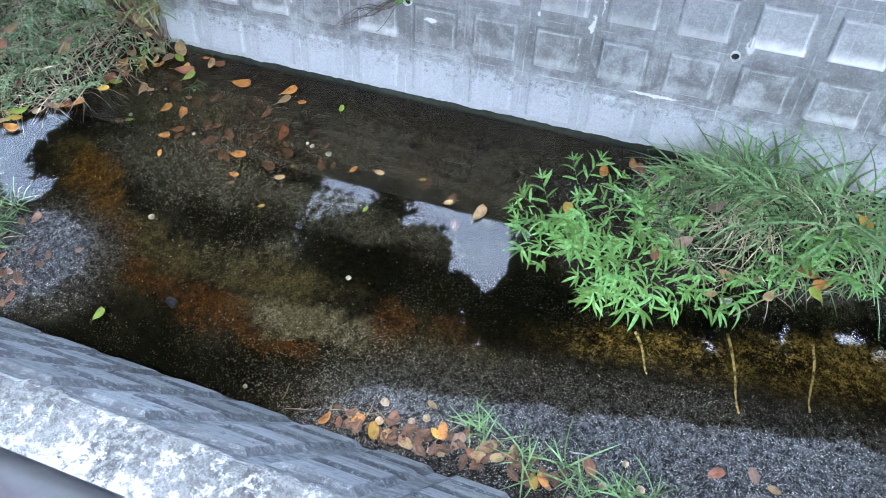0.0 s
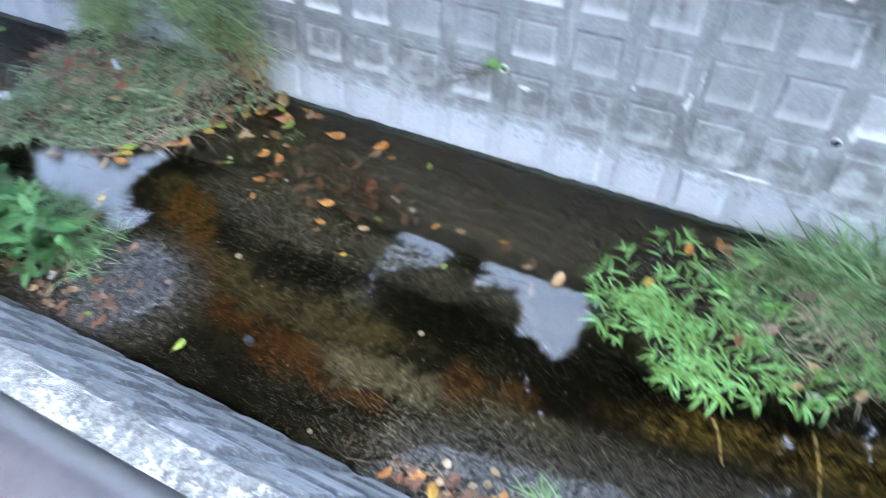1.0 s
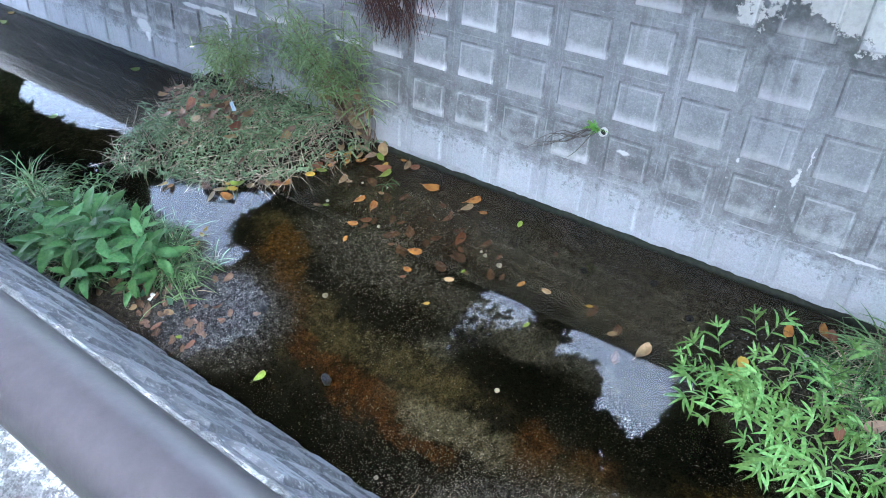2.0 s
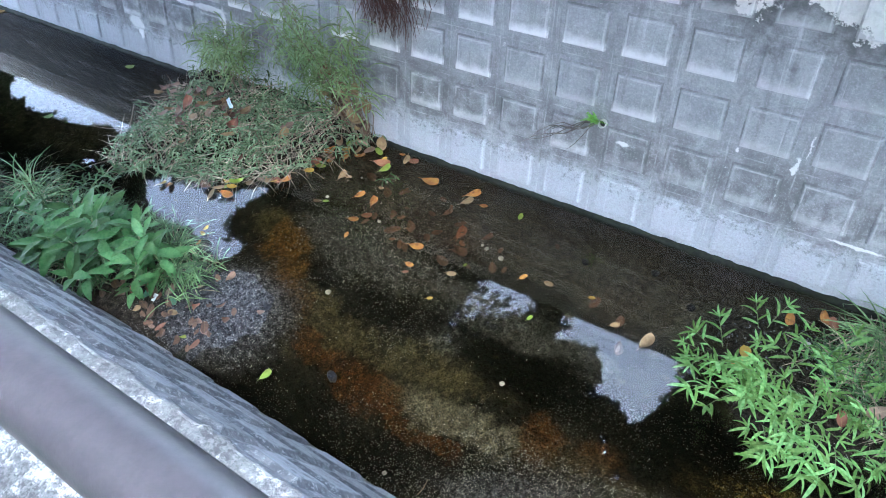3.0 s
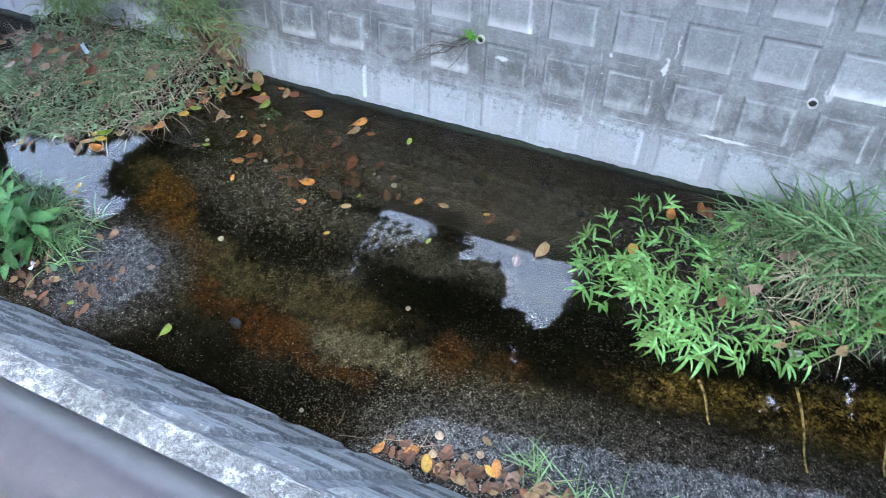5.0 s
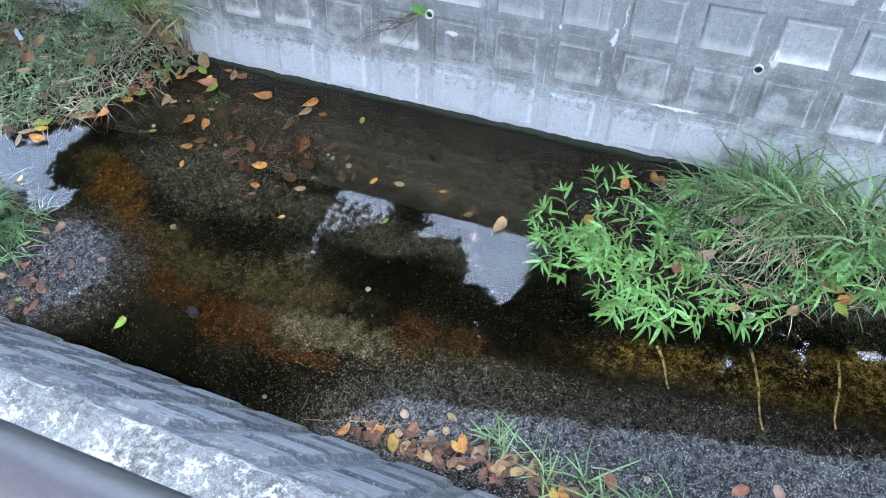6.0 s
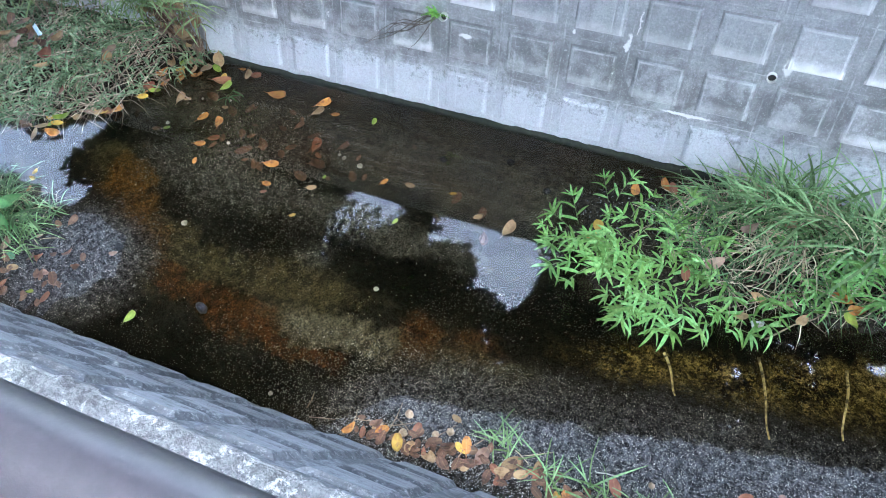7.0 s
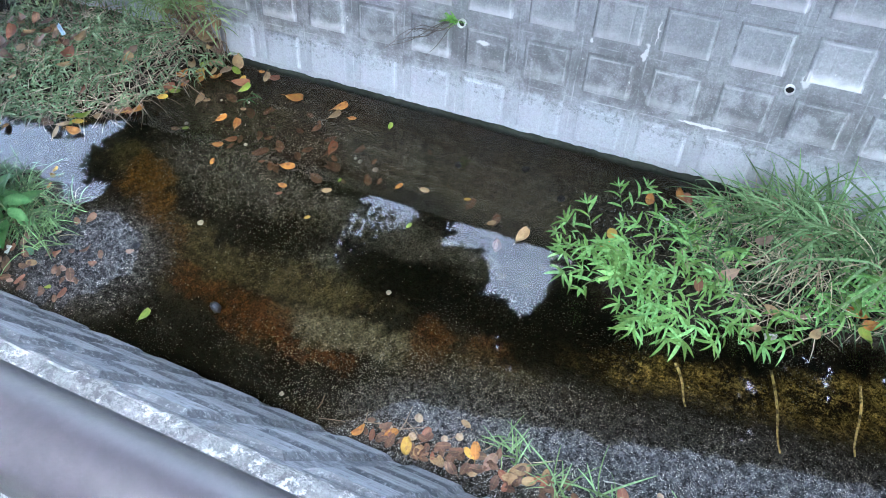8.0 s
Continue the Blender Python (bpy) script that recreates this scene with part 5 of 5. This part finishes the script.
for x, y in [(-1.72, 1.96), (-1.71, 1.78), (-2.29, 2.06), (-2.09, 1.83), (-1.58, 2.02), (-0.69, 1.72), (-0.75, 1.85), (-1.95, 2.03), (-2.15, 1.93), (-2.45, 2.12), (-1.66, 1.88), (-1.76, 2.03), (-0.9, 1.9), (-2.0, 1.9), (-1.45, 1.86), (-2.2, 2.1), (-1.85, 1.93)]:
    drop(rng.choice(("sunk", "sunk", "brown")), x, y, "sunk", rng.uniform(0.6, 1.0))
for i in range(18):
    x, y = -1.95 + rng.gauss(0, 0.3), 1.88 + rng.gauss(0, 0.17)
    drop(rng.choice(("sunk", "sunk", "brown")), x, min(y, 2.3), "sunk", rng.uniform(0.3, 0.75))
for kind, x, y, size, h in (("red", -2.28, 2.31, 0.8, 15), ("brown", -2.08, 1.85, 0.8, 20), ("red", -1.72, 1.98, 1.0, 100), ("brown", -1.67, 1.88, 0.9, 25), ("brown", -1.87, 2.07, 0.7, 70), ("brown", -1.72, 1.79, 0.5, 100), ("red", -2.29, 1.86, 0.8, 25), ("pink", -0.70, 1.72, 0.6, 110)):
    drop(kind, x, y, "sunk", size, h)
for kind, x, y, s, h in [("pink", -2.30, 1.03, 0.5, 20), ("pink", -2.47, 0.80, 0.85, 10), ("teal", -2.72, 0.83, 0.7, 170), ("pink", -2.72, 0.98, 0.75, 40), ("brown", -2.62, 1.12, 0.7, 90), ("brown", -2.68, 1.08, 0.7, 150), ("green", -2.55, 0.72, 0.6, 180), ("red", -2.47, 0.72, 0.8, 60), ("brown", -2.56, 0.68, 0.9, 30), ("tan", -2.66, 0.78, 0.7, 200), ("teal", -2.86, 0.80, 0.8, 110), ("brown", -2.78, 0.73, 0.9, 300), ("red", -2.66, 0.69, 0.8, 250), ("tan", -2.85, 0.70, 0.8, 20)]:
    drop(kind, x, y, "muddy bank", s, h, flat=False)
for i in range(40):
    x, y = -2.78 + rng.gauss(0, 0.16), 0.80 + rng.gauss(0, 0.11)
    drop(rng.choice(("brown", "sunk", "sunk", "brown", "red", "brown", "pink")), x, max(y, 0.66), "muddy bank", rng.uniform(0.45, 0.85), None, False, 0.004)
# rim of litter along the island by the wall
for kind, x, y, size, h in (
        ("green", -3.14, 1.68, 1.05, 60), ("tan", -3.06, 1.71, 0.95, 170), ("pink", -3.00, 1.77, 1.05, 40), ("yellow", -2.94, 1.80, 0.75, 70), ("orange", -2.88, 1.82, 0.95, 70), ("tan", -3.22, 1.53, 0.95, 100),
        ("tan", -3.22, 1.59, 0.9, 30), ("brown", -3.30, 1.56, 0.9, 0), ("orange", -3.12, 1.57, 0.85, 20), ("yellow", -2.80, 1.96, 0.75, 40), ("green", -2.76, 2.02, 0.95, 10), ("red", -2.74, 2.09, 0.85, 30),
        ("red", -2.82, 2.03, 0.95, 60), ("orange", -2.79, 2.16, 0.85, 40), ("yellow", -2.67, 2.16, 0.95, 110), ("tan", -2.68, 2.27, 0.95, 130), ("pink", -2.57, 2.26, 1.15, 100), ("green", -2.51, 2.28, 0.85, 160),
        ("tan", -2.53, 2.33, 1.15, 130), ("red", -2.43, 2.20, 1.1, 35), ("green", -2.38, 2.17, 0.85, 50)):
    drop(kind, x, y, "island's edge", size, h, False, 0.012)
for kind, x, y, size, lift in (("pink", -3.01, 2.07, 1.0, 0.1), ("red", -3.18, 1.79, 0.9, 0.1), ("red", -3.34, 1.92, 1.25, 0.1), ("tan", -3.33, 1.86, 0.9, 0.1), ("red", -3.75, 1.93, 1.2, 0.13)):
    drop(kind, x, y, "matted herbs", size, None, False, lift)
for i in range(14):
    s = rng.random()
    x = -3.75 + 1.15 * s
    y = island_front(x) - 0.02 + rng.gauss(0, 0.03)
    drop(rng.choice(("orange", "yellow", "red", "tan", "pink", "green", "brown")), x, y, "island's edge", rng.uniform(0.55, 0.95), None, False, 0.012)
for i in range(8):
    x, y = -2.62 + rng.gauss(0, 0.12), 2.26 + rng.gauss(0, 0.06)
    drop(rng.choice(("tan", "pink", "green", "orange", "tan", "yellow")), x, min(y, 2.34), "mud", rng.uniform(0.6, 1.0), None, False, 0.01)
for i in range(30):
    x, y = -3.68 + rng.gauss(0, 0.2), 1.93 + rng.gauss(0, 0.1)
    drop(rng.choice(("pink", "tan", "tan", "brown", "pink")), x, min(y, 2.3), "matted herbs", rng.uniform(0.7, 1.05), None, False, rng.uniform(0.09, 0.17))
# heap at the foot of the near wall
for i in range(78):
    x = -0.84 + 0.92 * rng.random()
    y = 0.635 + abs(rng.gauss(0, 0.055)) + 0.04 * (x + 0.9)
    drop(rng.choice(("brown", "sunk", "brown", "sunk", "sunk", "sunk", "tan", "brown", "red")), x, y, "gravel bank", rng.uniform(0.3, 0.75), None, False, rng.uniform(0.0, 0.02))
for kind, x, y, s, h in [("orange", -0.85, 0.66, 0.7, 60), ("orange", -0.73, 0.70, 0.6, 40), ("yellow", -0.65, 0.67, 0.8, 110), ("orange", -0.40, 0.76, 0.9, 110), ("pink", -0.33, 0.74, 0.85, 70), ("yellow", -0.42, 0.74, 0.6, 150), ("red", 0.16, 0.80, 0.9, 120), ("orange", 0.01, 0.70, 0.8, 140), ("yellow", -0.02, 0.68, 0.75, 110), ("pink", 0.72, 0.96, 0.7, 120), ("tan", 0.79, 0.93, 0.6, 160), ("tan", -0.22, 0.75, 0.85, 40), ("tan", -0.24, 0.71, 0.8, 10), ("green", 0.22, 0.66, 0.5, 100), ("brown", -0.52, 0.73, 0.8, 30)]:
    drop(kind, x, y, "gravel bank", s, h, flat=False, lift=0.016)
# on the grassy island
for kind, x, y in [("yellow", -0.2, 1.85), ("orange", -0.2, 1.8), ("orange", 0.02, 2.2), ("red", 0.06, 2.18), ("orange", -0.1, 2.12), ("tan", 0.5, 1.75), ("pink", 0.62, 1.78), ("orange", 0.8, 1.82), ("orange", 0.86, 1.8), ("tan", 0.68, 1.7), ("green", 0.85, 1.76), ("pink", 0.4, 1.98), ("tan", 0.55, 2.05), ("pink", 0.3, 1.8), ("tan", 0.45, 1.64), ("red", 0.2, 1.72), ("yellow", 0.98, 2.1)]:
    drop(kind, x, y, "island among grass", rng.uniform(0.7, 0.95), None, False, 0.065)


def pebble(name, x, y, r, squash, mat, label, category, sink=0.3, group=""):
    bm = bmesh.new()
    bmesh.ops.create_icosphere(bm, subdivisions=2, radius=r)
    for q in bm.verts:
        q.co *= 1 + 0.3 * noise.noise(q.co * (1.9 / r) + Vector((x * 9, y * 9, 0)))
        q.co.z *= squash
    me = bpy.data.meshes.new(name)
    bm.to_mesh(me)
    bm.free()
    me.materials.append(mat)
    me.polygons.foreach_set("use_smooth", [True] * len(me.polygons))
    ob = link(name, me, None, Matrix.Translation((x, y, bed(x, y) + r * squash * (1 - sink))) @ Matrix.Rotation(rng.uniform(0, 6), 4, "Z"))
    return tagged(ob, label, category, group)


for x, y, r in [(-0.66, 0.80, 0.018), (-0.65, 0.72, 0.017), (-0.53, 0.76, 0.014), (-0.48, 0.79, 0.016), (0.35, 0.78, 0.016), (0.22, 0.75, 0.015), (-0.75, 0.72, 0.013), (0.12, 0.66, 0.015), (0.28, 0.86, 0.012)]:
    pebble("seed_pod", x, y, r, 0.92, nut_mat, "round tan seed pod lying on dark gravel", "seed", 0.2, "seed pods")
for x, y, r in [(-2.13, 1.33, 0.016), (-1.06, 1.31, 0.012), (-1.27, 0.70, 0.010), (-1.45, 1.94, 0.015), (-1.55, 1.96, 0.012), (-1.58, 1.97, 0.009), (-2.45, 2.0, 0.011), (-2.61, 1.88, 0.011), (-2.2, 1.86, 0.010), (-2.35, 2.13, 0.008), (-2.52, 2.10, 0.008), (0.0, 2.05, 0.014)]:
    ob = pebble("pale_stone", x, y, r, 0.6, shell_mat, "small pale stone in the shallow water", "stone", 0.2, "pale stones")
pebble("dark_stone", -1.75, 0.935, 0.021, 2.2, stone_dark, "dark grey stone breaking the water surface", "stone", 0.0)
for x, y in [(-1.05, 2.1), (-0.72, 2.18), (-0.5, 2.08), (-2.3, 1.07)]:
    pebble("dark_stone", x, y, 0.02, 0.7, stone_dark, "small dark stone on the canal bed", "stone", 0.2)


def scatter(count, place, lo, hi, mat, name, lift=0.0):
    """Many small faceted stones in one mesh, lying on the bed."""
    b = Build()
    for i in range(count):
        x, y = place(i / count)
        r = lo + (hi - lo) * rng.random() ** 2.5
        z = bed(x, y) + lift
        if name == "dark_gravel" and z < -0.045:
            continue
        a = rng.uniform(0, 6.28)
        u = rng.uniform(0.5, 1.0)
        c, s = math.cos(a) * r, math.sin(a) * r
        h = r * rng.uniform(0.5, 1.0)
        b.add([(x + c, y + s, z - 0.3 * r), (x - s * u, y + c * u, z - 0.3 * r), (x - c, y - s, z - 0.3 * r), (x + s * u, y - c * u, z - 0.3 * r),
               (x + 0.5 * c - 0.2 * s, y + 0.5 * s + 0.2 * c, z + h), (x - 0.5 * c, y - 0.5 * s, z + h * 0.8)],
              [(0, 1, 4), (1, 2, 5), (1, 5, 4), (2, 3, 5), (3, 0, 4), (3, 4, 5)])
    return b.mesh(name, mat, smooth=False)


def grit_place(k):
    if k < 0.22:
        x = rng.uniform(-1.0, 1.6)
        return x, rng.uniform(0.68, 1.2 + 0.1 * x)
    if k < 0.78:
        x = rng.uniform(-1.9, 1.3)
        while rng.random() > smooth(x, -1.9, -0.9):
            x = rng.uniform(-1.9, 1.3)
        return x, 0.66 + 0.52 * rng.random() ** 1.5 + 0.12 * x + rng.gauss(0, 0.03)
    if k < 0.79:
        return -2.45 + rng.gauss(0, 0.2), 0.98 + rng.gauss(0, 0.17)
    if k < 0.97:
        return -2.0 + rng.gauss(0, 0.3), 1.75 + rng.gauss(0, 0.2)
    return rng.uniform(-2.4, 1.2), rng.uniform(0.7, 2.2)


def gravel_place(k):
    if k < 0.72:
        x = rng.uniform(-0.95, 1.7)
        return x, rng.uniform(0.585, 1.1 + 0.18 * x)
    if k < 0.9:
        return -2.46 + rng.gauss(0, 0.2), 0.97 + rng.gauss(0, 0.17)
    return 0.1 + rng.gauss(0, 0.25), 2.05 + rng.gauss(0, 0.1)


tagged(link("shell_grit", scatter(60000, grit_place, 0.0007, 0.0031, grit_mat, "shell_grit")), "pale shell grit scattered on dark gravel", "grit", kind="stuff")
tagged(link("dark_gravel", scatter(9000, gravel_place, 0.0018, 0.0085, pebble_mat, "dark_gravel")), "dark grey gravel of the bare banks", "gravel", kind="stuff")


def twig(pts, r, mat, name, label, category):
    b = Build()
    b.tube(pts, r, r * 0.6, 6)
    return tagged(link(name, b.mesh(name, mat)), label, category)


# thin tubes added in place of pale yellow streaks on the bed
for a, c, r in [((0.57, 1.55), (0.66, 1.20), 0.0065), ((0.90, 1.61), (0.91, 1.29), 0.0065), ((0.21, 1.44), (0.30, 1.26), 0.007)]:
    pts = []
    for k in range(19):
        s = k / 18
        x, y = a[0] + (c[0] - a[0]) * s + 0.01 * math.sin(5 * s), a[1] + (c[1] - a[1]) * s
        pts.append((x, y, bed(x, y) + r * (0.3 + 0.5 * math.sin(9 * s + 40 * a[0]))))
    twig(pts, r, streak_mat, "stick", "thin tube standing in for a pale yellow streak on the canal bed", "stick")
for i in range(22):
    x, y, h, L = -3.3 + rng.gauss(0, 0.3), 2.0 + rng.gauss(0, 0.1), rng.uniform(0, 180), rng.uniform(0.15, 0.4)
    z = max(bed(x, y), 0) + rng.uniform(0.03, 0.08)
    d = Vector((math.cos(radians(h)), math.sin(radians(h)), rng.uniform(-0.1, 0.1))) * L
    twig([Vector((x, y, z)) - d / 2, Vector((x, y, z + 0.02)), Vector((x, y, z)) + d / 2], 0.003, twig_mat, "twig", "thin dead twig caught in the matted herbs", "twig")
for i in range(12):
    x, y, h, L = -0.5 + rng.gauss(0, 0.25), 0.74 + rng.gauss(0, 0.03), rng.uniform(0, 180), rng.uniform(0.06, 0.15)
    z = bed(x, y) + 0.006
    d = Vector((math.cos(radians(h)), math.sin(radians(h)), 0)) * L
    twig([Vector((x, y, z)) - d / 2, Vector((x + 0.01, y, z + 0.012)), Vector((x, y, z)) + d / 2], 0.0022, twig_mat, "twig", "thin dark twig on the gravel bank", "twig")


def scrap(name, x, y, z, w, h, heading, mat, label, tilt=15):
    b = Build()
    n = 6
    for i in range(n + 1):
        for j in range(n + 1):
            u, q = i / n - 0.5, j / n - 0.5
            k = 0.006 * noise.noise(Vector((u * 4, q * 4, x)))
            b.v.append((u * w * (1 + 0.2 * q), q * h, k * 2))
    b.f = [(i * (n + 1) + j, (i + 1) * (n + 1) + j, (i + 1) * (n + 1) + j + 1, i * (n + 1) + j + 1) for i in range(n) for j in range(n)]
    ob = link(name, b.mesh(name, mat), None, Matrix.Translation((x, y, z)) @ Euler((radians(tilt), radians(8), radians(heading))).to_matrix().to_4x4())
    tagged(ob, label, "litter")


scrap("wrapper", -2.80, 0.79, bed(-2.80, 0.79) + 0.012, 0.022, 0.042, 10, paper, "crumpled white wrapper on the muddy bank")
scrap("plastic_scrap", -3.43, 2.02, 0.27, 0.09, 0.025, -30, blue_film, "light blue plastic scrap caught in the matted herbs")
for kind, x, y in (("yellow", -3.02, 1.31), ("yellow", -3.0, 1.27), ("orange", -2.95, 1.2)):
    drop(kind, x, y, "water", 0.4, None, False, 0.02)
plant_out([sprig(BANK, 0.12, 20, 10, 0.03, 4, "small dark green sprig lying in the water")], [(-2.36, 2.2, 290)], "sprig in the water")
scrap("plastic_scrap", 0.531, 1.664, bed(0.531, 1.664) + 0.05, 0.05, 0.03, 20, film_grey, "crumpled grey plastic film caught in the herbs")
p0, p1 = Vector((0.081, 0.836, 0.0)), Vector((0.149, 0.850, 0.0))
p0.z, p1.z = bed(p0.x, p0.y) + 0.006, bed(p1.x, p1.y) + 0.006
twig([p0, p0.lerp(p1, 0.5) + Vector((0, 0.002, 0.003)), p1], 0.0028, shell_mat, "stick", "short pale peeled stick on the gravel bank", "stick")
p0, p1 = Vector((0.568, 1.600, 0.01)), Vector((0.763, 1.772, 0.06))
twig([p0, p0.lerp(p1, 0.4) + Vector((0.01, 0.015, 0.015)), p0.lerp(p1, 0.8) + Vector((0, -0.01, 0.01)), p1], 0.004, twig_mat, "twig", "bare brown twig sticking out of the island over the water", "twig")
drop("red", 0.592, 0.931, "gravel bank", 0.7, 30, False)


def withered_weed(x, y):
    """A dead shoot at the wall's foot: thin grey stems with dry leaves still hanging on them."""
    root = tagged(new("withered_weed"), "withered brown weed with curled dry leaves at the wall's foot", "plant")
    root.location = (x, y, max(bed(x, y), 0.0) - 0.01)
    tips = []
    for i in range(9):
        lean = Vector((rng.uniform(-0.16, 0.08), rng.uniform(-0.05, 0.08), rng.uniform(0.25, 0.55)))
        b = Build()
        b.tube([(rng.gauss(0, 0.02), rng.gauss(0, 0.015), 0), lean * 0.5 + Vector((rng.gauss(0, 0.015), 0, 0)), lean], 0.003, 0.0012, 5)
        link("stem", b.mesh("stem", twig_mat), root)
        tips += [lean * rng.uniform(0.2, 0.95) for k in range(2)]
    for q in tips:
        k = rng.uniform(0.6, 1.15)
        link("dry_leaf", LEAF[rng.choice(("tan", "brown", "tan", "pink"))][3], root, aim(q, rng.uniform(0, 360), rng.uniform(-80, -10), rng.uniform(-60, 60)) @ Matrix.Diagonal((k, k, k, 1)))


withered_weed(-2.66, 2.33)
withered_weed(-2.74, 2.32)
# long dry stems sloping from the island's tip down to the water
for x0, y0, z0, x1, y1, z1 in ((-2.74, 2.30, 0.24, -3.06, 1.80, 0.06), (-2.78, 2.28, 0.20, -2.96, 1.86, 0.05), (-2.70, 2.26, 0.16, -3.20, 1.92, 0.10), (-2.72, 2.20, 0.14, -2.90, 1.98, 0.04), (-2.84, 2.30, 0.22, -3.34, 1.98, 0.12), (-2.66, 2.17, 0.05, -2.78, 2.08, 0.03)):
    p0, p1 = Vector((x0, y0, z0)), Vector((x1, y1, z1))
    twig([p0, p0.lerp(p1, 0.33) + Vector((0.01, -0.01, 0.025)), p0.lerp(p1, 0.67) + Vector((-0.01, 0.0, 0.02)), p1], 0.0036, twig_mat, "stem", "long dry pale stem leaning out of the matted herbs", "stem")
